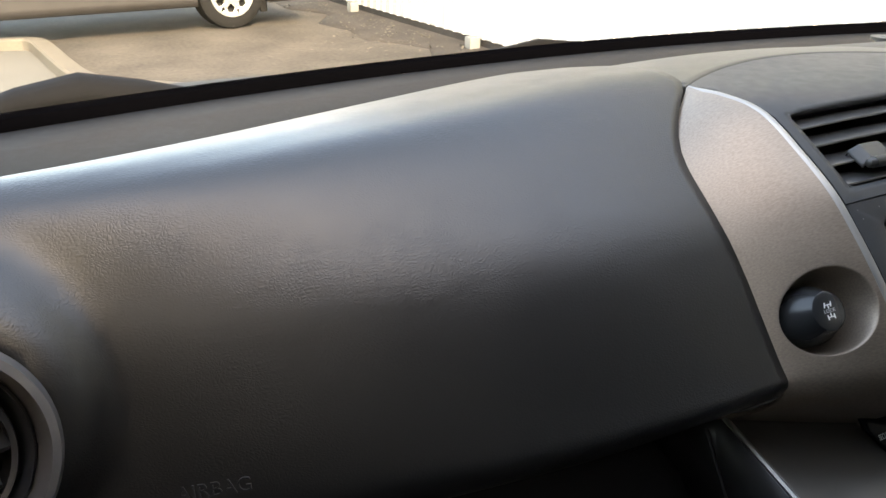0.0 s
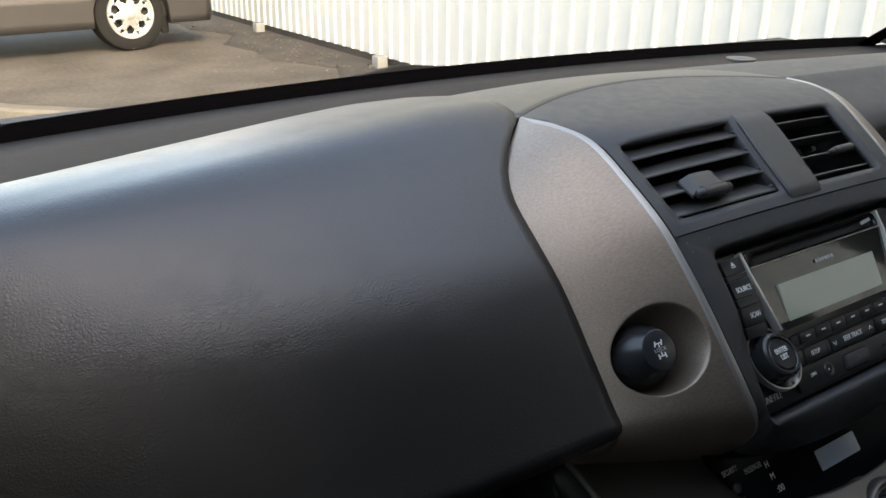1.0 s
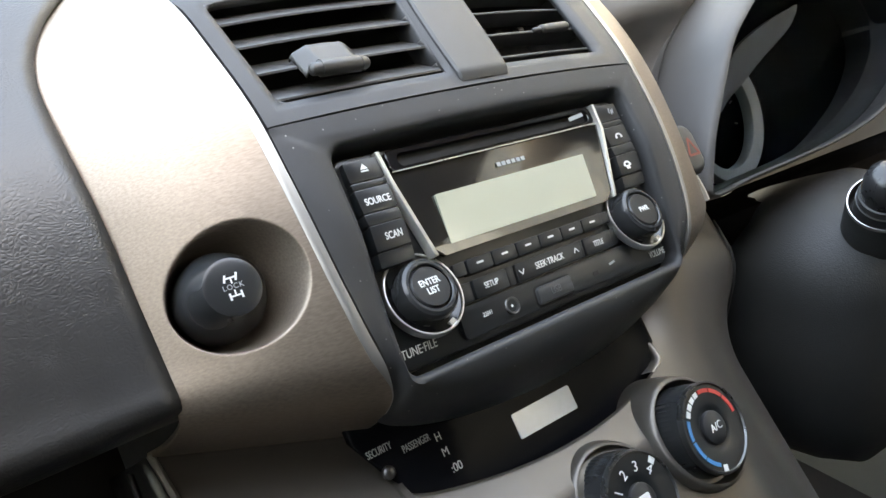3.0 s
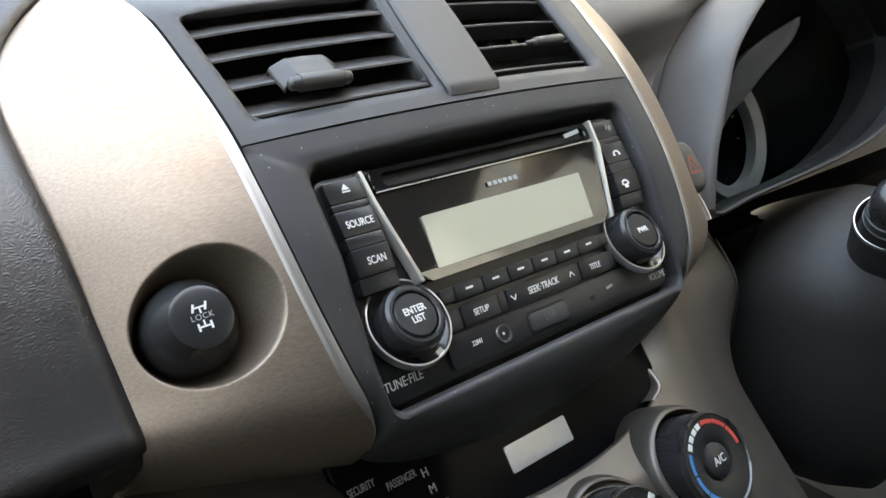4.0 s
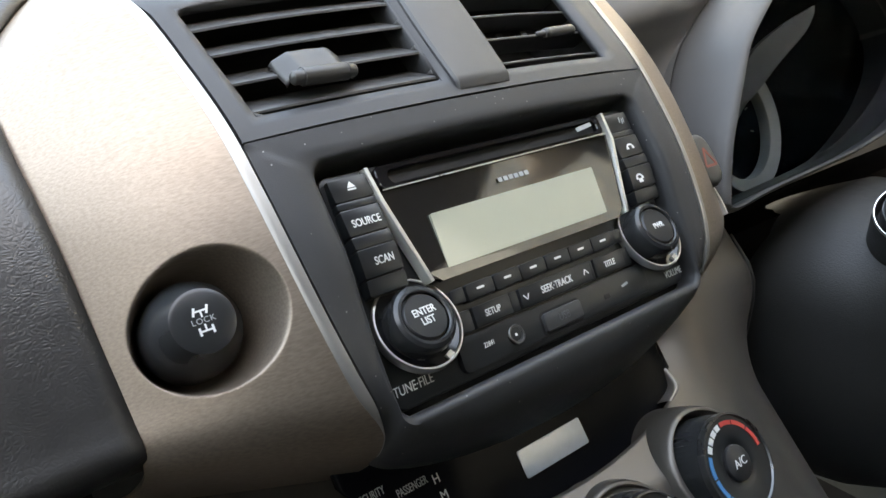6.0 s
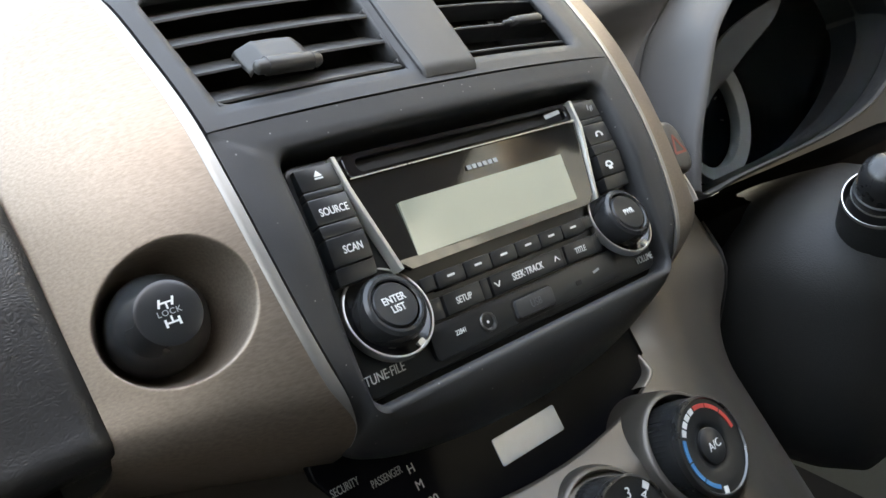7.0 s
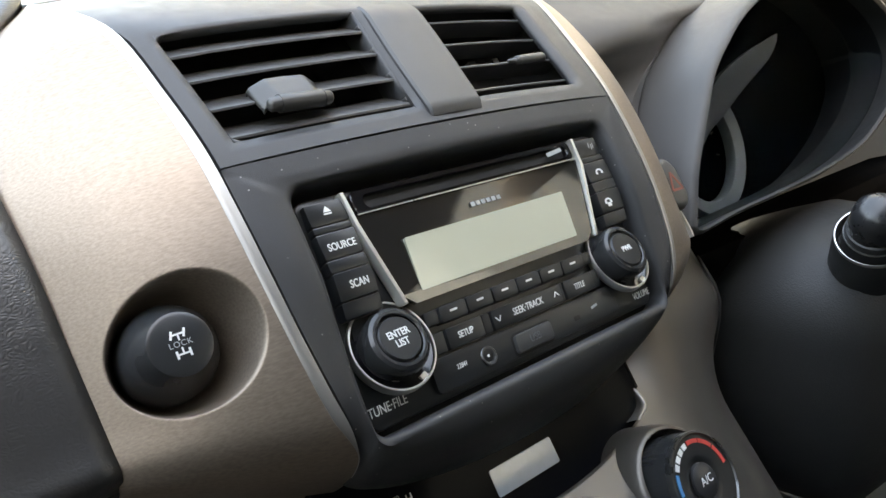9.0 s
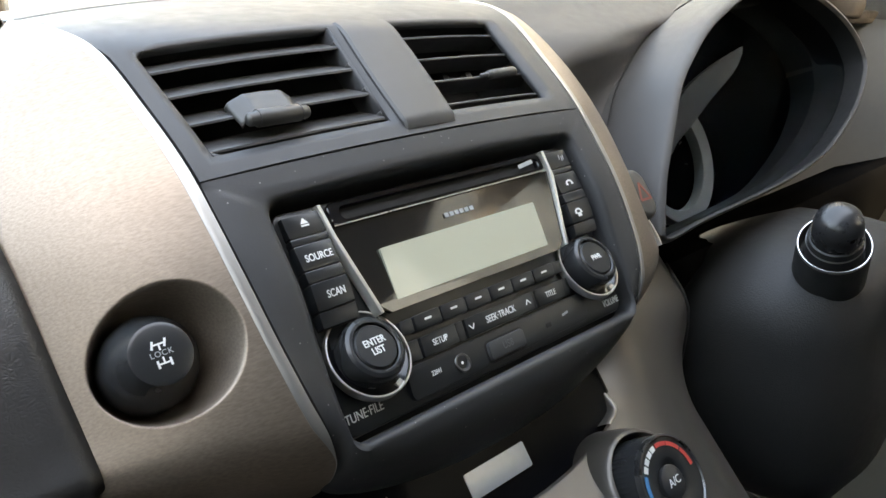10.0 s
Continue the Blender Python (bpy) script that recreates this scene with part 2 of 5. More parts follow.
def box(bm, x0, x1, y0, y1, z0, z1):
    v = [bm.verts.new((x, y, z)) for x in (x0, x1) for y in (y0, y1) for z in (z0, z1)]
    for f in ((0, 1, 3, 2), (4, 6, 7, 5), (0, 4, 5, 1), (2, 3, 7, 6), (0, 2, 6, 4), (1, 5, 7, 3)):
        bm.faces.new([v[i] for i in f])
    return bm


def bar(bm, p, q, width, depth, normal=(0, -1, 0)):
    """A straight strip from p to q, of a width in the plane and a depth along the normal."""
    p, q, nrm = Vector(p), Vector(q), Vector(normal)
    side = (q - p).cross(nrm).normalized() * width / 2
    a = [p + side, p - side, q - side, q + side]
    lo, hi = [bm.verts.new(x) for x in a], [bm.verts.new(x + nrm * depth) for x in a]
    bm.faces.new(lo), bm.faces.new(hi)
    for i in range(4):
        j = (i + 1) % 4
        bm.faces.new((lo[i], lo[j], hi[j], hi[i]))
    return bm


def lettering(name, text, height, at, mat, parent, turn=0.0, label="", squeeze=1.0, warp=None, spacing=1.0, depth=0.00012, width=0.0):
    """Raised print in the stack's plane, centred at (x, y, z) in metres."""
    cu = bpy.data.curves.new(name, 'FONT')
    cu.body, cu.size, cu.align_x, cu.align_y, cu.extrude = text, height / 0.70, 'CENTER', 'CENTER', depth
    cu.space_character = spacing
    cu.offset = width
    tmp = bpy.data.objects.new(name, cu)
    scene.collection.objects.link(tmp)
    me = bpy.data.meshes.new_from_object(tmp.evaluated_get(bpy.context.evaluated_depsgraph_get()))
    bpy.data.objects.remove(tmp)
    me.name = name
    me.transform(Matrix.Translation(at) @ pose(0, 0, 0, 90, 0, 0) @ pose(0, 0, 0, 0, 0, turn) @ Matrix.Diagonal((squeeze, 1, 1, 1)))
    if warp:
        for v in me.vertices:
            v.co.y += warp(v.co.x, v.co.z)
    me.materials.append(mat)
    ob = new(name, me)
    ob.parent = parent
    return tagged(ob, label)


def stack_world(u, w, v):
    return STACK @ Vector((u * CM, w * CM, v * CM))


# ---------------------------------------------------------------- ground and surroundings
GROUND = surface("worn_asphalt", (0.051, 0.0455, 0.0385), 0.9, vary=0.62, scale=1.9, grain=0.9, grain_scale=60, spec=0.2)
KERB = surface("kerb_concrete", (0.092, 0.083, 0.068), 0.85, vary=0.2, scale=5, grain=0.5, grain_scale=90, spec=0.2)
CONCRETE = surface("apron_concrete", (0.085, 0.083, 0.075), 0.85, vary=0.15, scale=2, grain=0.4, grain_scale=80, spec=0.2)
CLADDING = surface("cream_cladding", (0.43, 0.418, 0.385), 0.5, vary=0.05, scale=0.8)
GALV = surface("galvanised_foot", (0.16, 0.165, 0.16), 0.6, metal=0.3, vary=0.12)
DIRT = surface("damp_dirt", (0.034, 0.030, 0.026), 0.9, vary=0.6, scale=3, grain=0.8, grain_scale=60, spec=0.2)
LITTER = surface("dry_litter", (0.075, 0.065, 0.05), 0.9, vary=0.5, scale=2)

bm = bmesh.new()
bmesh.ops.create_grid(bm, x_segments=60, y_segments=60, size=150)
ground = tagged(part("ground", bm, GROUND, None), "worn tan asphalt of a car park with darker stains", "ground", kind="structure")

# damp strip of dirt along the foot of the wall
bm = bmesh.new()
rows = []
for k in range(60):
    y = -6 + 18.5 * k / 59
    wob = 0.12 * math.sin(y * 2.3) + 0.1 * math.sin(y * 5.1 + 1)
    rows.append([(2.55 + wob, y, 0.004), (2.8 + wob * 0.5, y, 0.012), (3.15, y, 0.02), (3.6, y, 0.02)])
grid(bm, rows)
tagged(part("dirt_strip", bm, DIRT, None, solid=0.01, offset=-1), "damp dark strip of dirt along the foot of the cladding", "dirt", kind="structure")

# dry leaves and grit strewn near the wall
bm = bmesh.new()
rnd = random.Random(5)
for k in range(900):
    x, y = 3.1 - abs(rnd.gauss(0, 0.55)), rnd.uniform(2.0, 12.0)
    a, r = rnd.uniform(0, 6.28), rnd.uniform(0.004, 0.015)
    vs = [bm.verts.new((x + r * (1 + 0.5 * rnd.random()) * math.cos(a + b), y + r * math.sin(a + b), 0.022 + rnd.random() * 0.012)) for b in (0, 1.4, 3.1, 4.6)]
    bm.faces.new(vs)
tagged(part("leaf_litter", bm, LITTER, None, smooth=0), "dry tan leaves and grit strewn along the wall", "litter", kind="stuff")

# concrete apron inside the kerb, a few millimetres proud of the ground
bm = bmesh.new()
slab(bm, [(-4.0, -1.0), (-0.1, 0.0), (-0.22, 1.6), (-0.33, 2.66), (-4.0, 3.0)], 0, 0.006)
bm.transform(Matrix(((1, 0, 0, 0), (0, 0, 1, 4.9), (0, -1, 0, 0.008), (0, 0, 0, 1))))
tagged(part("pavement", bm, CONCRETE, None), "smooth grey concrete apron beside the kerb", "pavement", kind="structure")

# kerb: a low concrete edging that runs away from the car and turns round a corner
bm = bmesh.new()
line = spline([(-3.5, 8.0), (-1.4, 7.8), (-0.55, 7.66), (-0.30, 7.55), (-0.23, 7.1), (-0.18, 6.5), (-0.10, 5.85), (0.08, 5.5), (0.36, 5.26), (0.75, 5.10), (1.3, 4.98), (2.0, 4.90)], 90)
rows = []
for i, p in enumerate(line):
    d = (line[min(i + 1, 89)] - line[max(i - 1, 0)]).normalized()
    s = Vector((-d.y, d.x))
    sink = 0.085 * min(1, max(0, (p.x - 0.3) / 1.2))  # dips into the ground past the corner
    rows.append([(p.x + s.x * o, p.y + s.y * o, z - sink) for o, z in ((-0.075, -0.02), (-0.07, 0.085), (-0.055, 0.10), (0.06, 0.10), (0.075, 0.09), (0.085, -0.02))])
grid(bm, rows)
tagged(part("kerb", bm, KERB, None), "pale worn concrete kerb that turns round a corner", "kerb", kind="structure")


def cladding_wall():
    """Trapezoidal sheet on a wall beside the car, ribs standing 176 mm apart."""
    wall = thing("wall_cladding", "cream corrugated steel cladding of a shed, brightly sunlit", "wall", kind="structure")
    bm = bmesh.new()
    prof = []
    y = -9.0
    pitch = 0.1755
    y0 = 2.166 - pitch * 60
    k = 0
    while y0 + k * pitch < 10.6:
        c = y0 + k * pitch
        prof += [(3.2, c - 0.055), (3.2, c - 0.022), (3.178, c - 0.012), (3.178, c + 0.012), (3.2, c + 0.022)]
        k += 1
    rows = [[(x, yy, z) for x, yy in prof] for z in (0.08, 1.2, 2.4, 3.6, 5.2)]
    grid(bm, rows)
    part("sheet", bm, CLADDING, wall, smooth=0, solid=0.004, offset=-1)
    bm = bmesh.new()
    box(bm, 3.21, 3.9, -9.0, 10.55, 0.10, 5.2)
    part("core", bm, CLADDING, wall, smooth=0)
    bm = bmesh.new()
    box(bm, 3.19, 3.93, -9.0, 10.6, 0.0, 0.078)
    part("plinth", bm, DIRT, wall, smooth=0)
    return wall


cladding_wall()
foot = thing("foot_bracket", "small galvanised steel foot block under the cladding", "bracket", pose(3.08, 8.75, 0), group="feet along the wall")
bm = bmesh.new()
slab(bm, rounded(-0.05, 0.05, 0, 0.115, 0.008, 2), -0.05, 0.05, 0.006)
part("block", bm, GALV, foot, smooth=30)
bm = bmesh.new()
box(bm, -0.08, 0.08, -0.07, 0.07, 0, 0.012)
part("base_plate", bm, GALV, foot, smooth=30)
copy_thing(foot, pose(3.08, 6.02, 0))
copy_thing(foot, pose(3.08, 3.2, 0))

# pale shed far behind the van
bm = bmesh.new()
slab(bm, [(0, 0), (9, 0), (9, 3.4), (4.5, 4.6), (0, 3.4)], 0, 6.0)
shed = tagged(part("far_building", bm, CLADDING, None, smooth=0), "pale rendered building at the back of the car park", "building")
shed.matrix_world = pose(1.5, 19, 0)


# ---------------------------------------------------------------- parked van
VAN_WHITE = surface("van_white", (0.70, 0.70, 0.67), 0.22, vary=0.03, coat=0.6)
# cladding grey made darker to hold the shade on the van's near side
VAN_GREY = surface("van_grey_shaded", (0.022, 0.0205, 0.0205), 0.5, vary=0.08)
TYRE = surface("tyre_rubber", (0.010, 0.010, 0.010), 0.9, vary=0.2, spec=0.15, grain=0.3, grain_scale=300)
ALLOY = surface("alloy_wheel", (0.62, 0.62, 0.60), 0.32, metal=0.8, vary=0.08)
LAMP_RED = surface("tail_lamp_red", (0.50, 0.02, 0.03), 0.15, vary=0.06, coat=0.5)
WINDOW_DARK = surface("van_window", (0.02, 0.022, 0.025), 0.06, vary=0.1)
TRIM_WHITE = surface("bright_sill_line", (0.75, 0.73, 0.66), 0.35, vary=0.05)


def alloy_wheel(parent):
    """Wheel whose axle points at the viewer along -y; centre at the origin."""
    wheel = new("wheel")
    wheel.parent = parent
    bm = bmesh.new()
    lathe(bm, [(0.225, -0.10), (0.235, -0.115), (0.30, -0.118), (0.335, -0.10), (0.343, -0.07), (0.343, 0.07), (0.335, 0.10), (0.225, 0.10)], 56)
    part("tyre", bm, TYRE, wheel, smooth=35)
    bm = bmesh.new()
    lathe(bm, [(0.232, -0.105), (0.228, -0.118), (0.212, -0.118), (0.203, -0.095), (0.198, 0.08), (0.232, 0.09)], 56)
    part("rim", bm, ALLOY, wheel, smooth=35)
    bm = bmesh.new()
    lathe(bm, [(0.0, -0.02), (0.20, -0.02), (0.20, 0.0), (0.0, 0.0)], 40)
    part("brake_disc", bm, DEEP_BLACK, wheel)
    bm = bmesh.new()
    # seven broad spokes that leave round windows near the lip
    n = 168
    rings = [(0.205, -0.098), (0.185, -0.100), (0.165, -0.102), (0.145, -0.103), (0.125, -0.104), (0.105, -0.106), (0.07, -0.110), (0.03, -0.112)]
    vs = [[bm.verts.new((r * math.cos(2 * math.pi * k / n), y, r * math.sin(2 * math.pi * k / n))) for k in range(n)] for r, y in rings]
    for i in range(len(rings) - 1):
        for k in range(n):
            a = 2 * math.pi * (k + 0.5) / n
            r = (rings[i][0] + rings[i + 1][0]) / 2
            hole = False
            for s in range(7):
                c = 2 * math.pi * s / 7 + 0.25
                if math.hypot(r * math.cos(a) - 0.148 * math.cos(c), r * math.sin(a) - 0.148 * math.sin(c)) < 0.040:
                    hole = True
                c += math.pi / 7
                if math.hypot(r * math.cos(a) - 0.178 * math.cos(c), r * math.sin(a) - 0.178 * math.sin(c)) < 0.020:
                    hole = True
            if not hole:
                bm.faces.new((vs[i][k], vs[i][(k + 1) % n], vs[i + 1][(k + 1) % n], vs[i + 1][k]))
    bm.faces.new(vs[-1])
    for v in [v for v in bm.verts if not v.link_faces]:
        bm.verts.remove(v)
    part("spokes", bm, ALLOY, wheel, smooth=35, solid=0.02, offset=-1)
    bm = bmesh.new()
    lathe(bm, [(0.0, -0.128), (0.04, -0.126), (0.052, -0.118), (0.054, -0.10)], 32)
    part("hub_cap", bm, ALLOY, wheel, smooth=35)
    return wheel


def arch_side(x, x0, x1, base, cx, r):
    """Height of the body's lower edge at x: the sill, or the wheel arch over it."""
    z = base
    for c in cx:
        if abs(x - c) < r:
            z = max(z, 0.335 + math.sqrt(r * r - (x - c) ** 2))
    return z


def van():
    """Side-on minivan. x runs from the nose (negative) to the tail; the near side is y = 0."""
    v = thing("parked_van", "white minivan with grey lower cladding and alloy wheels, parked", "van", pose(1.55, 8.08, 0, 0, 0, VAN_TURN))
    wheels_x = (0.0, -2.9)
    xs = sorted(set([-3.85 + 4.65 * k / 80 for k in range(81)] + [c + 0.375 * math.cos(a * math.pi / 16) for c in wheels_x for a in range(17)]))
    tail = lambda z: 0.80 - 0.05 * max(0, z - 0.75) ** 1.5 - 0.05 * (0.3 - min(z, 0.3))
    upper, lower = bmesh.new(), bmesh.new()

    def column(x, zs):
        out = []
        for z in zs:
            bulge = 0.03 + 0.05 * max(0, z - 0.95) ** 1.5
            out.append(Vector((x, bulge - 0.02 * math.exp(-((z - 0.75) / 0.3) ** 2), z)))
        return out
    rows_u, rows_l = [], []
    for x in xs:
        lo = arch_side(x, 0, 0, 0.24, wheels_x, 0.375)
        top = max(0.555, lo)
        rows_u.append(column(x, [top + (1.02 - top) * k / 6 for k in range(7)]))
        rows_l.append(column(x, [min(lo, 0.55) + (0.552 - min(lo, 0.55)) * k / 4 for k in range(5)]))
    grid(upper, rows_u), grid(lower, rows_l)
    body = part("body_side", upper, VAN_WHITE, v, smooth=35, solid=0.05, offset=-1)
    part("lower_cladding", lower, VAN_GREY, v, "grey plastic lower cladding, darkened for the van's shaded side", smooth=35, solid=0.06, offset=-1)
    bm = bmesh.new()
    slab(bm, [(-3.3, 1.02), (0.80, 1.02), (0.62, 1.45), (0.35, 1.78), (-1.9, 1.80), (-2.6, 1.35)], 0.05, 1.60, 0.03)
    part("cabin", bm, VAN_WHITE, v, smooth=35)
    for a, b in ((-2.35, -1.45), (-1.40, -0.30), (-0.25, 0.42)):
        bm = bmesh.new()
        slab(bm, [(a + 0.03, 1.08), (b, 1.08), (b - 0.06, 1.58), (a + 0.16, 1.58)], 0.040, 0.06, 0.006)
        part("side_window", bm, WINDOW_DARK, v, smooth=0)
    bm = bmesh.new()
    box(bm, -3.8, 0.70, 0.08, 1.6, 0.30, 1.02)
    part("inner_body", bm, DEEP_BLACK, v, smooth=0)
    # rear corner and bumper
    bm = bmesh.new()
    rows = []
    for z in (0.24, 0.30, 0.42, 0.55):
        rows.append([(0.62, -0.0, z), (0.72, -0.005, z), (0.80 + 0.02 * (z > 0.26), 0.02, z), (0.88 + 0.02 * (z > 0.26), 0.10, z), (0.90, 0.30, z), (0.90, 1.3, z), (0.80, 1.62, z)])
    grid(bm, rows)
    part("rear_bumper", bm, VAN_GREY, v, smooth=50, solid=0.03, offset=-1)
    bm = bmesh.new()
    rows = []
    for z in (0.56, 0.75, 0.95, 1.05):
        rows.append([(0.70, 0.0 + 0.02, z), (0.78, 0.03, z), (0.84 - 0.05 * max(0, z - 0.7), 0.11, z), (0.86 - 0.06 * max(0, z - 0.7), 0.30, z), (0.86, 1.3, z), (0.78, 1.6, z)])
    grid(bm, rows)
    part("tailgate", bm, VAN_WHITE, v, smooth=50, solid=0.03, offset=-1)
    bm = bmesh.new()
    slab(bm, [(0.60, 1.18), (0.66, 0.95), (0.72, 0.79), (0.81, 0.80), (0.80, 1.2)], -0.02, 0.10, 0.012)
    part("tail_lamp", bm, LAMP_RED, v, "red tail lamp", smooth=35)
    # bright line along the sill between the wheels
    bm = bmesh.new()
    slab(bm, rounded(-2.45, -0.52, 0.445, 0.475, 0.012, 3), -0.004, 0.04, 0.006)
    part("side_moulding", bm, TRIM_WHITE, v, "bright moulding strip", smooth=35)
    for c in wheels_x:
        w = alloy_wheel(v)
        w.matrix_local = pose(c, 0.13, 0.343, 0, 8 if c == 0 else 31, 0)
        bm = bmesh.new()
        rows = []
        for a in range(25):
            t = math.pi * a / 24
            rows.append([(c + 0.385 * math.cos(t), y, 0.335 + 0.385 * math.sin(t)) for y in (0.02, 0.40)])
        grid(bm, rows)
        part("wheel_arch", bm, DEEP_BLACK, v, smooth=40, solid=0.02)
    bm = bmesh.new()
    slab(bm, rounded(0.33, 0.41, 0.13, 0.36, 0.02, 3), 0.10, 0.12, 0.004)
    part("mud_flap", bm, TYRE, v, "black rubber mud flap", smooth=0)
    return v


van()


# ---------------------------------------------------------------- car shell round the camera
LINING = surface("cabin_lining", (0.235, 0.238, 0.24), 0.9, vary=0.08, grain=0.3, grain_scale=900, spec=0.2)
PILLAR = surface("pillar_trim", (0.46, 0.465, 0.465), 0.7, vary=0.06, grain=0.3, grain_scale=1200, spec=0.3)
CARPET = surface("carpet", (0.02, 0.02, 0.02), 0.95, vary=0.3, scale=30, grain=0.8, grain_scale=700)
DOOR_GREY = surface("door_grey", (0.12, 0.119, 0.115), 0.6, vary=0.06, grain=0.2, grain_scale=1200, spec=0.3)
# tints put in to hold back light from the sides
TINT_LEFT = pane_mat("tinted_glass", (0.62, 0.62, 0.61))
TINT_RIGHT = pane_mat("light_cutting_glass", (0.75, 0.75, 0.75))
PAINT = surface("bonnet_paint", (0.05, 0.05, 0.052), 0.25, vary=0.04, coat=0.8)


def ws_base(x):
    return 0.545 - 0.21 * (x - 0.1) ** 2


def ridge_y(x):
    return 0.345 - 0.36 * (x - 0.05) ** 2


# windscreen: curved glass from the scuttle to the roof's edge
bm = bmesh.new()
xs = [-0.72 + 1.50 * k / 24 for k in range(25)]
rows = []
for s in (0.0, 0.25, 0.5, 0.75, 1.0):
    rows.append([(x * (1 - 0.13 * s), ws_base(x) * (1 - s) + (-0.30 - 0.18 * x * x) * s + 0.03 * s * (1 - s), 1.058 + 0.487 * s + 0.10 * s * (1 - s)) for x in xs])
grid(bm, rows)
glass = tagged(part("windscreen", bm, GLASS, None, solid=0.004), "clear curved windscreen above the dashboard", "windscreen", kind="structure")
glass.visible_shadow = False

# black band along the foot of the windscreen and up its right edge
seal = thing("windscreen_seal", "black ceramic band round the edge of the windscreen", "seal", kind="structure")
bm = bmesh.new()
rows = [[(x, ws_base(x) + dy, z) for x in xs] for dy, z in ((-0.010, 1.030), (-0.010, 1.050), (-0.006, 1.0555), (0.004, 1.0575), (0.02, 1.035))]
grid(bm, rows)
part("lower_band", bm, RUBBER_SEAL, seal, solid=0.003)
for side in (-1, 1):
    bm = bmesh.new()
    x0 = -0.72 if side < 0 else 0.78
    rows = []
    for s in [k / 10 for k in range(11)]:
        x = x0 * (1 - 0.13 * s)
        y, z = ws_base(x0) * (1 - s) + (-0.30 - 0.18 * x0 * x0) * s + 0.03 * s * (1 - s), 1.058 + 0.487 * s + 0.10 * s * (1 - s)
        rows.append([(x - side * 0.03, y - 0.004, z - 0.006), (x, y - 0.008, z - 0.010), (x + side * 0.03, y - 0.02, z)])
    grid(bm, rows)
    part("side_band", bm, RUBBER_SEAL, seal, solid=0.003)
    # pillar lining beside the glass
    bm = bmesh.new()
    rows = []
    for s in [k / 10 for k in range(11)]:
        x = x0 * (1 - 0.13 * s)
        y, z = ws_base(x0) * (1 - s) + (-0.30 - 0.18 * x0 * x0) * s + 0.03 * s * (1 - s), 1.06 + 0.47 * s + 0.10 * s * (1 - s)
        rows.append([(x - side * 0.004, y - 0.012, z - 0.004), (x + side * 0.015, y - 0.045, z - 0.012), (x + side * 0.04, y - 0.085, z - 0.014), (x + side * 0.06, y - 0.13, z - 0.012), (x + side * (0.065 if side < 0 else 0.075), y - (0.15 if side < 0 else 0.20), z - 0.012), (x + side * 0.10, y - 0.16, z), (x + side * 0.09, y - 0.05, z + 0.01)])
    grid(bm, rows)
    ob = part("pillar_" + ("left" if side < 0 else "right"), bm, PILLAR, None, solid=0.01)
    tagged(ob, "grey fabric-finish pillar trim beside the windscreen", "pillar", kind="structure")

# roof, floor and sides close the cabin; side windows tinted, rear mostly screened off
bm = bmesh.new()
rows = []
for k in range(13):
    x = -0.60 + 1.24 * k / 12
    z = 1.60 - 0.10 * ((x - 0.03) / 0.73) ** 2
    # front lip drops and juts forward, added to keep windscreen light off the dashboard
    rows.append([(x, -0.16 - 0.2 * x * x, z - 0.125), (x, -0.20 - 0.2 * x * x, z - 0.11)] + [(x, y, z - 0.03 * (y < -2.2)) for y in (-0.38 - 0.16 * x * x, -0.8, -1.5, -2.3, -2.6)])
grid(bm, rows)
tagged(part("ceiling", bm, LINING, None, solid=0.03), "pale fabric roof lining with an added front lip that shades the dashboard", "ceiling", kind="structure")
bm = bmesh.new()
box(bm, -0.80, 0.88, -2.7, 0.75, 0.30, 0.33)
tagged(part("floor", bm, CARPET, None, smooth=0), "dark carpeted floor of the car", "floor", kind="structure")
for side, x in ((-1, -0.80), (1, 0.84)):
    bm = bmesh.new()
    # left sill raised to keep side light off the pad
    box(bm, min(x, x + side * 0.05), max(x, x + side * 0.05), -2.7, 0.36, 0.33, 1.24 if side < 0 else 1.10)
    yb = -0.22 if side > 0 else -0.75
    # unseen post strips, added to darken the side light and the display's reflection
    grid(bm, [[(x + side * (0.03 - (z - 1.08) * 0.42) - 0.012 * side, y, z) for z in (1.0, 1.2, 1.4, 1.56)] for y in (yb, yb - 0.18)])
    ob = part("wall_" + ("left" if side < 0 else "right"), bm, DARK_PLASTIC if side < 0 else DOOR_GREY, None, smooth=0)
    tagged(ob, "dark plastic door lining, with sill and post set to block side light", "door", kind="structure")
# unseen screen close behind the camera blocks rear light, lower at the right
bm = bmesh.new()
box(bm, -0.85, 0.12, -0.72, -0.66, 0.33, 1.66)
box(bm, 0.12, 0.89, -0.72, -0.66, 0.33, 1.26)
tagged(part("rear_light_screen", bm, CARPET, None, smooth=0), "unseen dark screen that blocks light from the rear", "wall", kind="structure")
# side windows, their tint added to cut the light from either side
for side, x in ((-1, -0.775), (1, 0.815)):
    bm = bmesh.new()
    slab(bm, [(-0.72, 1.06), (0.36, 1.06), (0.30, 1.14), (-0.15, 1.54), (-0.72, 1.54)], -0.002, 0.002)
    bm.transform(Matrix(((0, 1, -side * 0.42, x + side * 0.46), (1, 0, 0, 0), (0, 0, 1, 0), (0, 0, 0, 1))))
    tagged(part("window_" + ("left" if side < 0 else "right"), bm, TINT_LEFT if side < 0 else TINT_RIGHT, None, smooth=0), "side window of the car, its tint added to cut the light", "window", kind="structure")
bm = bmesh.new()
box(bm, -0.80, 0.86, 0.62, 0.66, 0.33, 1.03)
tagged(part("firewall", bm, DEEP_BLACK, None, smooth=0), "black bulkhead behind the dashboard", "wall", kind="structure")

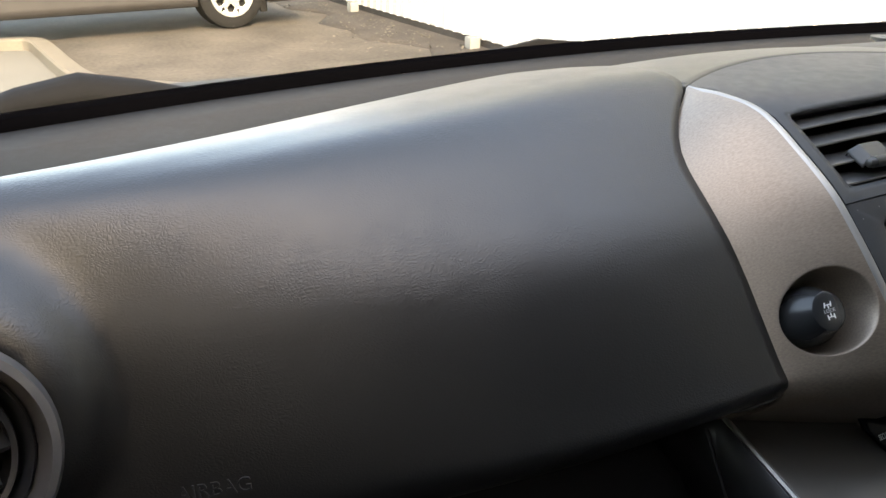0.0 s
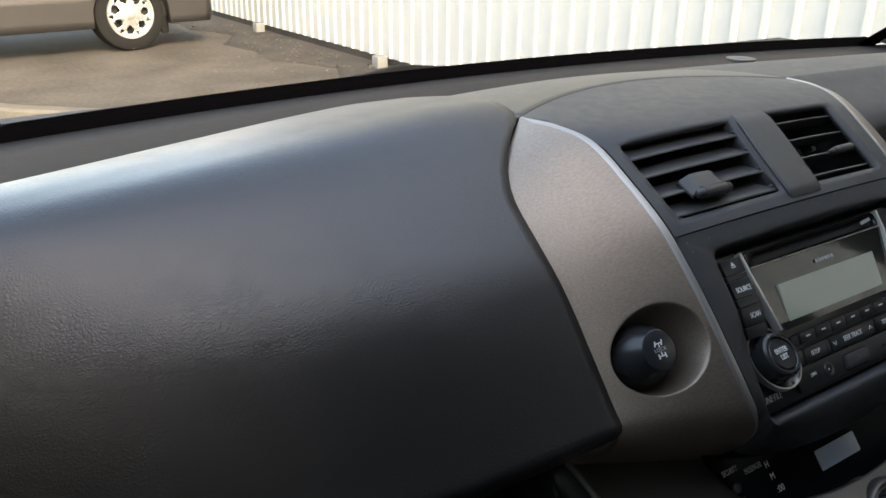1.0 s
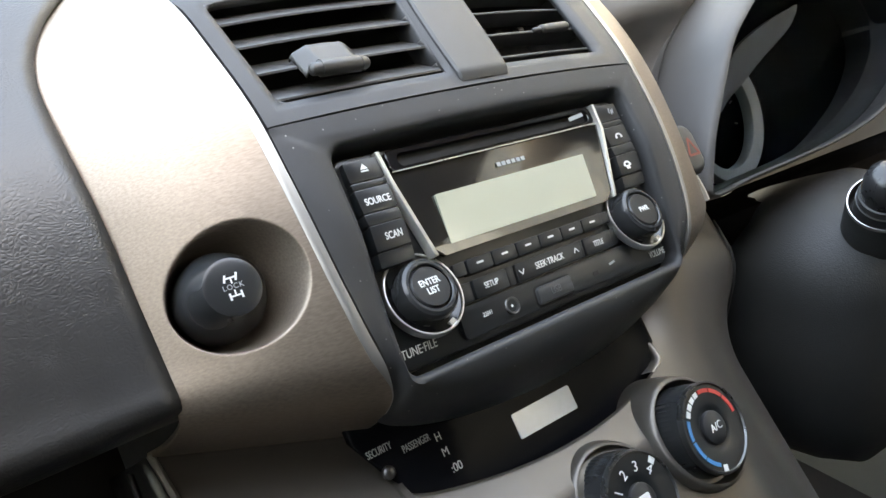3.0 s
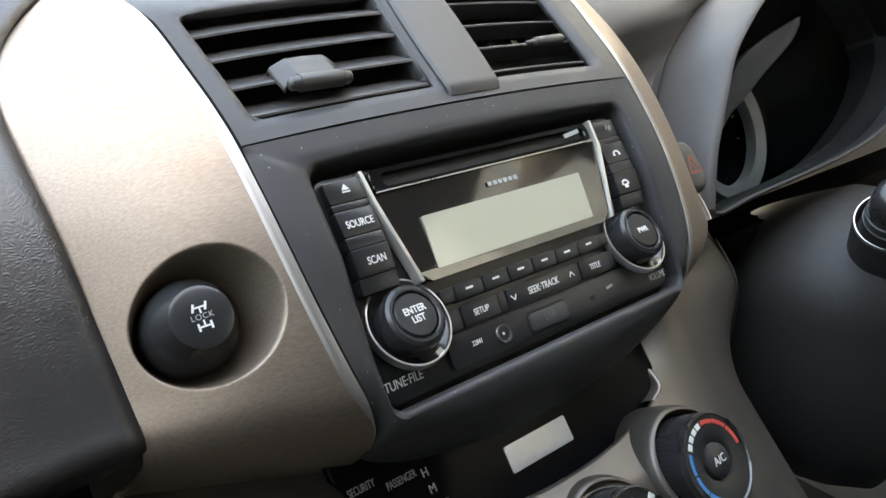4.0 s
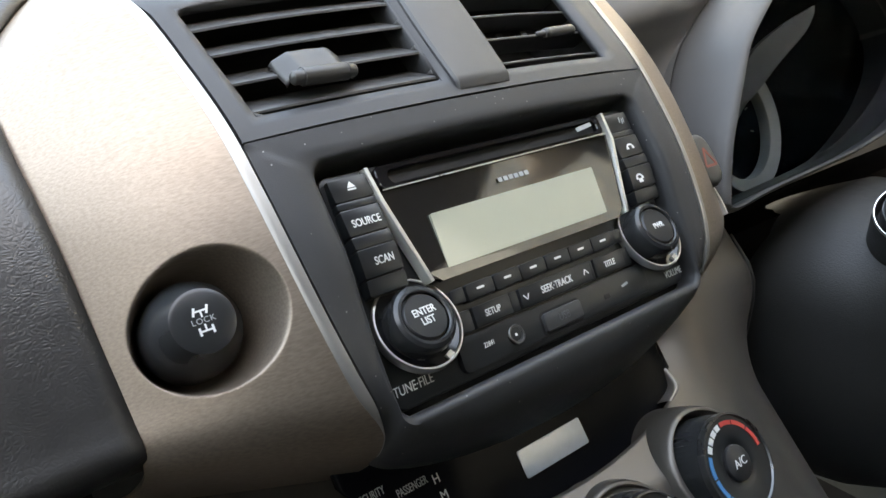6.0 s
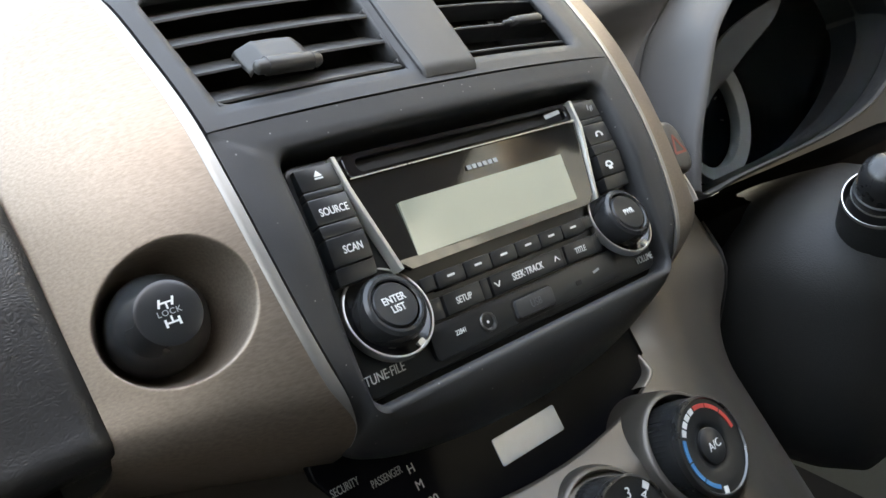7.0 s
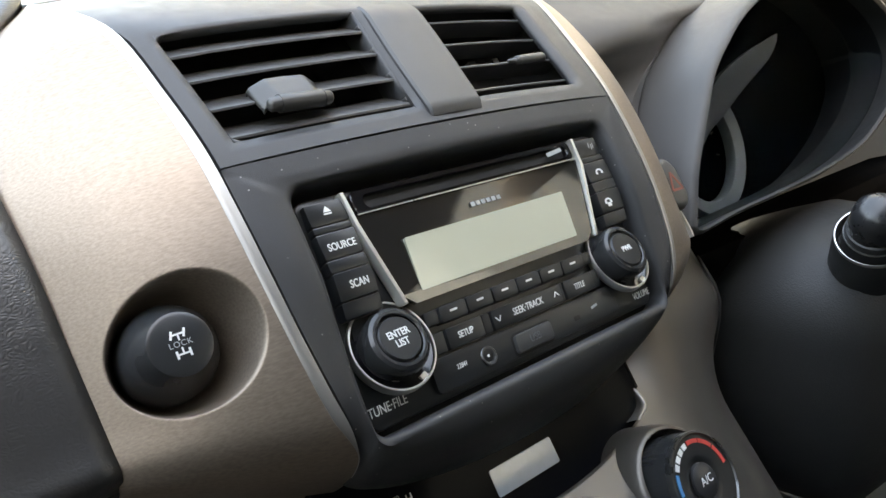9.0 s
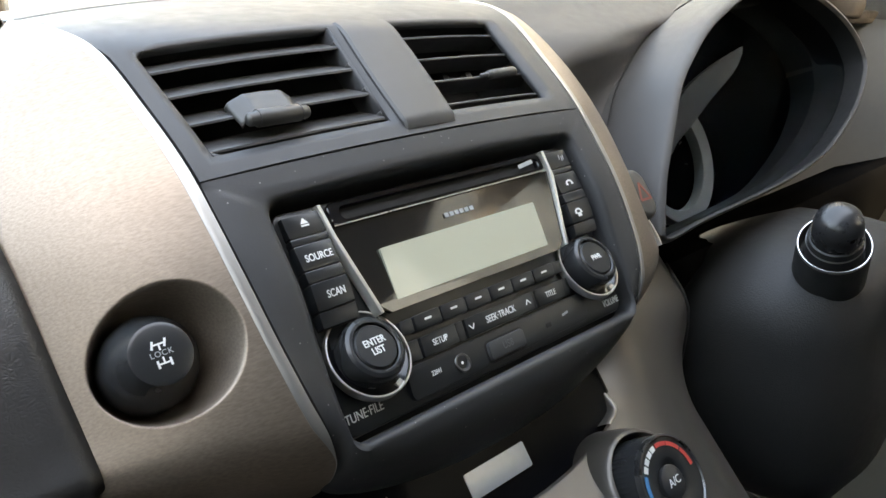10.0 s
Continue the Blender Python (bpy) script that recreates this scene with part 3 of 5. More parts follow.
# scuttle and bonnet seen through the foot of the windscreen
bm = bmesh.new()
rows = []
for dy, z in ((0.022, 1.03), (0.05, 1.02), (0.10, 1.005), (0.16, 0.985), (0.165, 0.97)):
    rows.append([(x, ws_base(x) + dy, z) for x in xs])
grid(bm, rows)
tagged(part("scuttle_panel", bm, COWL, None, solid=0.004), "black plastic scuttle panel below the windscreen", "panel", kind="structure")
bm = bmesh.new()
rows = []
for dy, z in ((0.024, 1.0515), (0.027, 1.0530), (0.031, 1.0520)):
    rows.append([(x, ws_base(x) + dy, z + 0.0008 * math.sin(x * 61) + 0.0006 * math.sin(x * 143)) for x in xs])
grid(bm, rows)
tagged(part("scuttle_lip", bm, GLOSS_BLACK, None, solid=0.002), "thin glossy black lip of the scuttle panel", "trim", kind="structure")
bm = bmesh.new()
rows = []
for s, z in ((0.17, 0.99), (0.175, 1.0), (0.3, 0.985), (0.6, 0.92), (1.0, 0.82), (1.25, 0.74), (1.32, 0.62)):
    rows.append([(x * 1.0, ws_base(x) + s, z - 0.03 * (x / 0.7) ** 2) for x in xs])
grid(bm, rows)
tagged(part("bonnet", bm, PAINT, None, solid=0.004), "dark glossy bonnet of the car", "bonnet", kind="structure")


# wiper resting along the foot of the glass
def wiper():
    w = thing("windscreen_wiper", "black windscreen wiper resting at the foot of the glass", "wiper")
    bm = bmesh.new()
    prev = None
    for x, y, z, hw, hz in [(-0.66 + 0.05 * k, ws_base(-0.66 + 0.05 * k) + 0.035 + 0.012 * math.sin(k), 1.044 + 0.020 * math.exp(-((k - 3) / 1.7) ** 2) - 0.0012 * k, 0.012 + 0.01 * math.exp(-((k - 3) / 2) ** 2), 0.008 + 0.010 * math.exp(-((k - 3) / 1.6) ** 2)) for k in range(10)]:
        ring = [bm.verts.new((x, y + hw * math.cos(a * math.pi / 4), z + hz * math.sin(a * math.pi / 4))) for a in range(8)]
        if prev:
            for i in range(8):
                bm.faces.new((prev[i], prev[(i + 1) % 8], ring[(i + 1) % 8], ring[i]))
        else:
            bm.faces.new(ring)
        prev = ring
    bm.faces.new(prev)
    part("arm", bm, COWL, w, smooth=60)
    bm = bmesh.new()
    prev = None
    for k in range(12):
        x = -0.45 + 0.05 * k
        y, z = ws_base(x) + 0.012, 1.050 + 0.010 * math.exp(-((k - 9) / 1.0) ** 2)
        ring = [bm.verts.new((x, y + 0.006 * math.cos(a * math.pi / 3), z + 0.007 * math.sin(a * math.pi / 3))) for a in range(6)]
        if prev:
            for i in range(6):
                bm.faces.new((prev[i], prev[(i + 1) % 6], ring[(i + 1) % 6], ring[i]))
        else:
            bm.faces.new(ring)
        prev = ring
    bm.faces.new(prev)
    part("blade", bm, COWL, w, smooth=60)


wiper()


# ---------------------------------------------------------------- dashboard
dash = thing("dashboard", "charcoal moulded dashboard with hide grain and a satin sheen", "dashboard")

# rear ledge between the pad's crest and the windscreen
bm = bmesh.new()
xs = [-0.80 + 1.66 * k / 48 for k in range(49)]
rows = [[(x, ridge_y(x) + 0.004, 1.069) for x in xs], [(x, ridge_y(x) + 0.008, 1.058) for x in xs]]
for s in (0.1, 0.4, 0.7, 1.0):
    rows.append([(x, (ridge_y(x) + 0.01) * (1 - s) + (ws_base(x) - 0.008) * s, 1.052 - 0.003 * s) for x in xs])
grid(bm, rows)
part("rear_ledge", bm, LEDGE, dash, "matt dark ledge at the foot of the windscreen", solid=0.006, offset=-1)

# passenger pad: profiles (y, z) near the centre and near the door, blended across
NEAR = spline([(0.329, 1.062), (0.325, 1.075), (0.27, 1.088), (0.215, 1.097), (0.163, 1.0965), (0.105, 1.058), (0.063, 1.022), (0.018, 0.964), (0.009, 0.951), (0.028, 0.942), (0.10, 0.940)], 61)
DOOR = spline([(0.214, 1.062), (0.2125, 1.0735), (0.206, 1.0765), (0.190, 1.0742), (0.175, 1.064), (0.158, 1.035), (0.143, 1.000), (0.122, 0.935), (0.116, 0.905), (0.122, 0.888), (0.18, 0.880)], 61)
X_NEAR, X_DOOR = -0.19, -0.57


def pad_point(x, k):
    f = (x - X_NEAR) / (X_DOOR - X_NEAR)
    g = f * f * (3 - 2 * f) * 0.35 + f * 0.65 if 0 <= f <= 1 else (0 if f < 0 else f * 0.9 + 0.1)
    a, b = NEAR[k], DOOR[k]
    # the crest keeps to one arc across the whole dashboard
    p = a.lerp(b, g)
    bow = 0.012 * math.sin(math.pi * min(max(f, 0), 1)) * min(1, max(0, (k - 10) / 25))
    return Vector((x, p.x - bow, p.y - 0.0))


bm = bmesh.new()
TRIM_OUTER = [(-14.7, 5.9, 17.8), (-16.9, 5.3, 15.7), (-18.5, 4.75, 13.6), (-19.25, 4.25, 11.3), (-19.35, 3.8, 8.5), (-19.2, 3.5, 6.0), (-19.05, 3.45, 3.7), (-18.95, 3.5, 1.2), (-18.8, 3.58, -1.3), (-18.75, 3.72, -3.0)]
EDGE = [stack_world(*p) for p in spline(TRIM_OUTER, 80)]


def pad_end(k):
    """Where the pad's row meets the trim's outer edge."""
    if k < 20 and NEAR[k].x > 0.160:
        return -0.1468
    return min(EDGE, key=lambda e: abs(e.z - NEAR[k].y) + abs(e.y - NEAR[k].x)).x - 0.0005 + 0.0022 * min(1, max(0, (1.097 - NEAR[k].y) / 0.012))


VENT_C = Vector((-0.627, 0.128, 0.989))
rows = []
for k in range(61):
    row = []
    cols = [-0.86 + (pad_end(k) + 0.86) * j / 90 for j in range(91)]
    for x in cols:
        p = pad_point(x, k)
        p.y += 0.0035 * min(1, max(0, (x + 0.32) / 0.12))
        d = math.hypot(p.x - VENT_C.x, (p.z - VENT_C.z) * 1.05)
        if 10 < k < 52:
            p.y -= 0.026 * math.exp(-((d - 0.058) / 0.016) ** 2) if d > 0.058 else 0.026
        row.append(p)
    rows.append(row)
grid(bm, rows, skip=lambda i, j: math.hypot((rows[i][j].x + rows[i][j + 1].x) / 2 - VENT_C.x, (rows[i][j].z + rows[i + 1][j].z) / 2 - VENT_C.z) < 0.047 and 10 < i < 52)
part("passenger_pad", bm, PAD, dash, "charcoal hide-grained passenger airbag pad", smooth=60, solid=0.005, offset=-1)

# driver's side top: falls from the crest to the seam of the instrument hood
def hood_seam(z):
    """Where the hood's seam lies at a height: across and along the car."""
    pts = ((0.80, 0.160, 0.085), (0.947, 0.190, 0.062), (0.973, 0.206, 0.075), (0.993, 0.223, 0.084), (1.013, 0.240, 0.093), (1.035, 0.262, 0.103), (1.054, 0.292, 0.112), (1.069, 0.322, 0.119), (1.081, 0.355, 0.125), (1.090, 0.395, 0.131), (1.0972, 0.45, 0.137), (1.2, 0.6, 0.14))
    for (z0, x0, y0), (z1, x1, y1) in zip(pts, pts[1:]):
        if z <= z1:
            f = max(0, z - z0) / (z1 - z0)
            return x0 + (x1 - x0) * f, y0 + (y1 - y0) * f
    return 0.6, 0.14


bm = bmesh.new()
face = spline([(0.166, 1.0972), (0.110, 1.060), (0.068, 1.022), (0.026, 0.964), (0.020, 0.945), (0.035, 0.90), (0.09, 0.86)], 48)
rows = []
for k in range(14):
    row = []
    for j in range(60):
        f = j / 59
        x = 0.1468 + (0.82 - 0.1468) * f * (0.62 + 0.38 * f)
        yr = ridge_y(x)
        crest = 0.172 - 0.03 * f
        back = spline([(yr + 0.004, 1.062), (yr, 1.075), (yr - (yr - crest) * 0.3, 1.0858), (yr - (yr - crest) * 0.6, 1.0931), (crest, 1.0970)], 14)[k]
        row.append((x, back.x, back.y))
    rows.append(row)
for i, q in enumerate(face):
    ex, ey = hood_seam(q.y)
    if i == 0:
        ex, ey = 0.82, 0.136
    elif i < 6:
        ex += (0.82 - ex) * (1 - i / 6) ** 2
    row = []
    for j in range(60):
        f = j / 59
        g = min(1, f / (0.45 if q.y < 1.05 else 0.45 + (q.y - 1.05) * 10))
        g = g * g * (3 - 2 * g)
        x = 0.1468 + (ex - 0.1468) * (f * (0.62 + 0.38 * f) if i < 6 else f)
        # bulges under the crest, then falls back into the gap beside the trim
        swell = math.exp(-((q.y - 1.068) / 0.018) ** 2) * math.sin(math.pi * f) ** 0.8
        gap = min(1, max(0, (1.045 - q.y) / 0.05)) * math.sin(math.pi * f) ** 0.6
        row.append((x, q.x + (ey - q.x) * g - 0.016 * swell + 0.03 * gap, q.y))
    rows.append(row)
grid(bm, rows)
part("driver_top", bm, HOOD, dash, "charcoal fine-grained top of the driver's side", smooth=60, solid=0.005, offset=-1)

# centre top between the trims
bm = bmesh.new()
rows = []
for k in range(31):
    x = -0.1466 + 0.2932 * k / 30
    yr = ridge_y(x)
    h = 0.004 * (1 - (x / 0.147) ** 2)
    ys = 0.2045 - 2.0 * x * x
    prof = [(yr + 0.004, 1.062), (yr + 0.002, 1.071)]
    for k2 in range(21):
        f = k2 / 20
        prof.append((yr + (ys - yr) * f, 1.075 + (0.0235 + h) * f + 0.022 * f * (1 - f)))
    prof += [(ys - 0.0004, 1.0980 + h), (ys - 0.0002, 1.088 + h)]
    rows.append([(x, y, z) for y, z in prof])
grid(bm, rows)
part("centre_top", bm, PAD, dash, "charcoal hide-grained top behind the centre vents", smooth=60, solid=0.005, offset=-1)

# shadowed lower dashboard under the pad, with the glove box seams
bm = bmesh.new()
rows = []
for k in range(31):
    x = -0.80 + 0.62 * k / 30
    q = pad_point(x, 58)
    rows.append([(x, q.y + 0.05, q.z - 0.002), (x, q.y + 0.055, 0.88), (x, q.y + 0.03, 0.85), (x, q.y + 0.0, 0.84), (x, q.y - 0.03, 0.80), (x, q.y - 0.02, 0.66), (x, q.y + 0.1, 0.55)])
grid(bm, rows)
part("lower_dash", bm, SOFT_BLACK, dash, "dark glove box area below the pad", smooth=50, solid=0.004, offset=-1)
for side in (-1,):
    bm = bmesh.new()
    a = pad_point(-0.215, 58)
    rows = [[(-0.195 + 0.001 * k, 0.055 - 0.011 * k, 0.895 - 0.02 * k), (-0.1938 + 0.001 * k, 0.053 - 0.011 * k, 0.895 - 0.02 * k)] for k in range(8)]
    grid(bm, rows)
    part("glove_box_edge", bm, DARK_PLASTIC, dash, "thin light edge of the glove box lid", solid=0.002)
word = lettering("airbag_lettering", "AIRBAG", 0.0078, (0, 0, 0), DARK_PLASTIC, dash, label="embossed lettering on the pad", depth=0.0006)
kw = min(range(30, 56), key=lambda k: abs(pad_point(-0.505, k).z - 0.930))
q0, q1 = pad_point(-0.52, kw), pad_point(-0.49, kw)
up = (pad_point(-0.505, kw - 2) - pad_point(-0.505, kw + 2)).normalized()
ax = (q1 - q0).normalized()
nrm = ax.cross(up).normalized()
mm = Matrix((ax, -nrm, up)).transposed().to_4x4()
word.matrix_local = Matrix.Translation(pad_point(-0.505, kw) + nrm * 0.0056) @ mm

# small light sensor dome on the crest
sensor = thing("light_sensor", "small pale plastic sensor dome on the dashboard top", "sensor", pose(0.288, ridge_y(0.288) - 0.012, 1.080))
bm = bmesh.new()
bmesh.ops.create_uvsphere(bm, u_segments=24, v_segments=12, radius=0.010, matrix=Matrix.Diagonal((1.3, 1, 0.5, 1)))
part("dome", bm, DIM_PRINT, sensor)
bm = bmesh.new()
lathe(bm, [(0.0, 0.0), (0.016, 0.0), (0.016, 0.003), (0.0, 0.003)], 24)
bm.transform(pose(0, 0, 0.001, 90, 0, 0))
part("collar", bm, SOFT_BLACK, sensor)


# round air vent at the door end of the pad
def round_vent():
    axis = pose(VENT_C.x, VENT_C.y - 0.034, VENT_C.z, -18, 0, 14)
    v = thing("round_air_vent", "round black air vent with a satin ring set into the pad", "air vent", axis)
    bm = bmesh.new()
    lathe(bm, [(0.058, 0.02), (0.058, 0.0), (0.055, -0.006), (0.051, -0.007), (0.048, -0.002), (0.047, 0.02)], 64)
    part("ring", bm, SILVER_DARK, v, "satin grey ring")
    bm = bmesh.new()
    lathe(bm, [(0.047, 0.004), (0.045, 0.001), (0.043, 0.004), (0.042, 0.04), (0.0, 0.045)], 64)
    part("barrel", bm, SOFT_BLACK, v)
    bm = bmesh.new()
    lathe(bm, [(0.0395, 0.006), (0.0385, 0.003), (0.036, 0.004), (0.036, 0.02), (0.0395, 0.02)], 64)
    part("inner_ring", bm, SOFT_BLACK, v)
    for k in range(4):
        z = -0.024 + 0.016 * k
        w = math.sqrt(0.037 ** 2 - z * z)
        bm = bmesh.new()
        box(bm, -w, w, 0.006, 0.022, -0.0012, 0.0012)
        s = part("slat", bm, SOFT_BLACK, v, smooth=0)
        s.matrix_local = pose(0, 0, z, 30, 0, 0)


SILVER_DARK = surface("satin_grey_ring", (0.16, 0.15, 0.145), 0.35, metal=0.4, vary=0.06)
round_vent()


# ---------------------------------------------------------------- centre stack: curves in centimetres (across, inward, up the slope)
OUTER = TRIM_OUTER + [(-18.75, 4.7, -3.95), (-18.75, 7.2, -4.3), (-18.7, 10.5, -4.3)]
INNER = [(-14.6, 5.85, 17.85), (-13.9, 3.6, 15.9), (-13.15, 1.9, 13.6), (-12.75, 0.75, 10.0), (-12.5, 0.0, 6.9), (-12.35, -0.25, 4.0), (-12.2, -0.3, 1.5), (-11.95, -0.15, -1.0), (-11.55, 0.18, -3.4), (-11.0, 0.85, -5.2), (-10.5, 2.4, -6.4), (-10.3, 5.0, -7.05), (-10.2, 9.0, -7.2)]
DISH = (-15.5, 0.27, 2.16)  # centre across and up, radius


def edge_curve(points, n):
    return [Vector(p) for p in spline(points, n)]


N_TRIM = 420
OUT, INN = edge_curve(OUTER, N_TRIM), edge_curve(INNER, N_TRIM)


def side_trim(mirror):
    t = thing("side_trim", "bronze-silver brushed trim panel framing the centre stack", "trim panel", STACK, group="trims beside the centre stack")
    face, strip = bmesh.new(), bmesh.new()
    rows, srows = [], []
    nf = 60 if mirror else 200
    for i in range(N_TRIM):
        o, q = OUT[i], INN[i]
        wide = (q - o).length
        lip = min(0.58, wide * 0.3) * (lambda f: max(0.04, f * f * (3 - 2 * f)))(min(1, max(0, (q.z + 6.4) / 1.9)))
        row = []
        for j in range(nf):
            s = j / (nf - 1) * (1 - lip / max(wide, 0.01))
            p = o.lerp(q, s)
            p.y -= (0.55 * math.sin(math.pi * s) ** 0.9) * min(1, wide / 5)
            if not mirror:
                d = math.hypot(p.x - DISH[0], p.z - DISH[1])
                if d < DISH[2] + 0.45:
                    e = (DISH[2] + 0.45 - d)
                    p.y += 3.2 * (1 - math.exp(-(e / 0.58) ** 1.6))
            row.append(p)
        rows.append(row)
        a, b = row[-1].copy(), q.copy()
        mid = a.lerp(b, 0.5)
        mid.y -= 0.08
        end = b.copy()
        end.y += 0.6
        srows.append([a, a.lerp(mid, 0.3) - Vector((0, 0.03, 0)), mid, b, end])
    k = -CM if mirror else CM
    m = Matrix.Diagonal((k, CM, CM, 1))
    grid(face, rows), grid(strip, srows)
    for b in (face, strip):
        b.transform(m)
    part("face", face, TRIM, t, smooth=50, solid=0.003, offset=-1)
    part("edge_strip", strip, TRIM_EDGE, t, "smooth inner edge, coloured pale for the light it reflects", smooth=50)
    return t


# paler than the trim: reflected light on turned edges put into the colour
TRIM_EDGE = surface("trim_edge", (0.36, 0.343, 0.322), 0.40, metal=0.7, vary=0.03, rough_vary=0.02)
side_trim(False)
side_trim(True)


def lock_knob():
    """Push knob of the drive lock, sunk in the dish of the trim."""
    tilt = Matrix.Rotation(radians(-5), 3, 'Z') @ Matrix.Rotation(radians(3), 3, 'X')
    m = STACK @ Matrix.Translation((-15.86 * CM, 1.05 * CM, 0.28 * CM)) @ tilt.to_4x4() @ Matrix.Scale(0.93, 4)
    k = thing("drive_lock_knob", "round black push knob with a white drive-lock symbol", "knob", m)
    bm = bmesh.new()
    lathe(bm, [(0.0, 0.0), (0.0113, 0.0), (0.0128, 0.0006), (0.0136, 0.0022), (0.0160, 0.0075), (0.0186, 0.0125), (0.0200, 0.0175), (0.0203, 0.030), (0.0, 0.030)], 64)
    part("cap", bm, RUBBER, k, smooth=25)
    bm = bmesh.new()
    w = 0.0007
    for z, lean_x in ((0.0040, 0.0006), (-0.0040, 0.0)):
        bar(bm, (-0.0026, 0, z), (0.0026, 0, z), w, 0.0002)
        for x in (-0.0026, 0.0026):
            bar(bm, (x - lean_x, 0, z - 0.0016), (x + lean_x, 0, z + 0.0016), w * 1.3, 0.0002)
    bar(bm, (0, 0, 0.0040), (0, 0, 0.0014), w, 0.0002)
    bar(bm, (0, 0, -0.0040), (0, 0, -0.0014), w, 0.0002)
    part("axle_symbol", bm, PRINT, k, "white four-wheel symbol", smooth=0)
    lettering("lock_lettering", "LOCK", 0.0023, (0, -0.0002, 0), GREY_PRINT, k, label="grey lettering", spacing=1.15)


lock_knob()


# ---- vents
def stack_base(u):
    return -0.9 + 0.0046 * u * u


VROWS = [6.10, 6.3, 6.65, 7.05] + [7.05 + (13.0 - 7.05) * k / 10 for k in range(1, 11)]
TOP_STEPS = 12


def seam_y(x):
    return 0.2041 - 2.0 * x * x


def top_row(us, base, k):
    """A row of the panel's top, which rolls from the vents back to the arched seam."""
    f = k / TOP_STEPS
    e0 = -us[0]
    out = []
    for u, p0 in zip(us, base):
        q = STACK @ p0
        x1 = u / e0 * 0.1455
        p1 = Vector((x1, seam_y(x1) - 0.0006, 1.0982 + 0.004 * (1 - (x1 / 0.1455) ** 2)))
        c = Vector(((q.x + x1) / 2, q.y + 0.022, 1.1015 + 0.003 * (1 - (x1 / 0.1455) ** 2)))
        out.append(STACK.inverted() @ (q * (1 - f) ** 2 + c * 2 * f * (1 - f) + p1 * f * f))
    return out


def panel_depth(u, v):
    w = stack_base(u) * (1 - 0.0) + 0.20 * (v - 6.3)
    return w


def inner_at(v):
    """Half width and depth at the trims' inner edges at height v."""
    for a, b in zip(INN, INN[1:]):
        if b.z <= v <= a.z and a.z - b.z > 1e-6:
            f = (a.z - v) / (a.z - b.z)
            return -(a.x + (b.x - a.x) * f), a.y + (b.y - a.y) * f
    return (-INN[0].x, INN[0].y) if v > 0 else (-INN[-80].x, INN[-80].y)


def inner_u(v):
    return inner_at(v)[0]


def vent_in(side):
    """The vents' inner edges: on the passenger's side a cheek shows beside the divider."""
    return 2.25 if side < 0 else 1.70


def vent_edge(v, side=-1):
    """Half width to the vents' outer edges at height v."""
    f = min(max((v - 7.05) / 5.95, -0.2), 1.1)
    return 11.35 + 0.65 * f if side < 0 else 11.05 - 0.2 * f


def face_depth(u, v):
    """Depth of the panel's face, drawn to the trims at its sides."""
    e = inner_u(v) - 0.10
    return panel_depth(u, v) + (inner_at(v)[1] - panel_depth(e, v)) * (abs(u) / e) ** 5


def vent_slat(panel, side, v):
    """One slat, broad and raised at the back on the passenger's side, flat on the driver's."""
    hi = vent_edge(v, side) - 0.08
    bm = bmesh.new()
    rows = []
    for u in (vent_in(side) + 0.1, 4, 6, 8, 10, hi):
        w0 = face_depth(u, v) + (0.10 if side < 0 else 0.35)
        prof = ((0.0, -0.10), (-0.03, 0.0), (0.03, 0.09), (0.7, 0.62), (1.35, 1.12), (1.40, 1.02), (0.7, 0.46)) if side < 0 else ((0.0, -0.07), (-0.03, 0.0), (0.02, 0.07), (0.8, 0.05), (1.5, 0.0), (1.5, -0.08), (0.8, -0.10))
        rows.append([Vector((side * u, w0 + c, v + h)) * CM for c, h in prof])
    vs = grid(bm, rows, close=True)
    bm.faces.new(vs[0]), bm.faces.new(list(reversed(vs[-1])))
    part("slat", bm, SLAT, panel, smooth=35)
    if side < 0:
        # pivot at the slat's inner end
        bm = bmesh.new()
        lathe(bm, [(0.0, -0.0012), (0.0014, -0.0010), (0.0017, 0.0), (0.0017, 0.003)], 16, Vector((-vent_in(-1) - 0.02, face_depth(2.2, v) + 0.25, v + 0.28)) * CM)
        part("pivot", bm, SLAT, panel, smooth=50)


def capsule(bm, u0, u1, w, v, profile):
    """A round bar along u: profile of (share of the length, radius)."""
    rows = []
    for f, r in profile:
        rows.append([Vector((u0 + (u1 - u0) * f, w + r * math.cos(2 * math.pi * k / 20), v + r * math.sin(2 * math.pi * k / 20))) * CM for k in range(20)])
    vs = grid(bm, rows, close=True)
    bm.faces.new(vs[0]), bm.faces.new(list(reversed(vs[-1])))


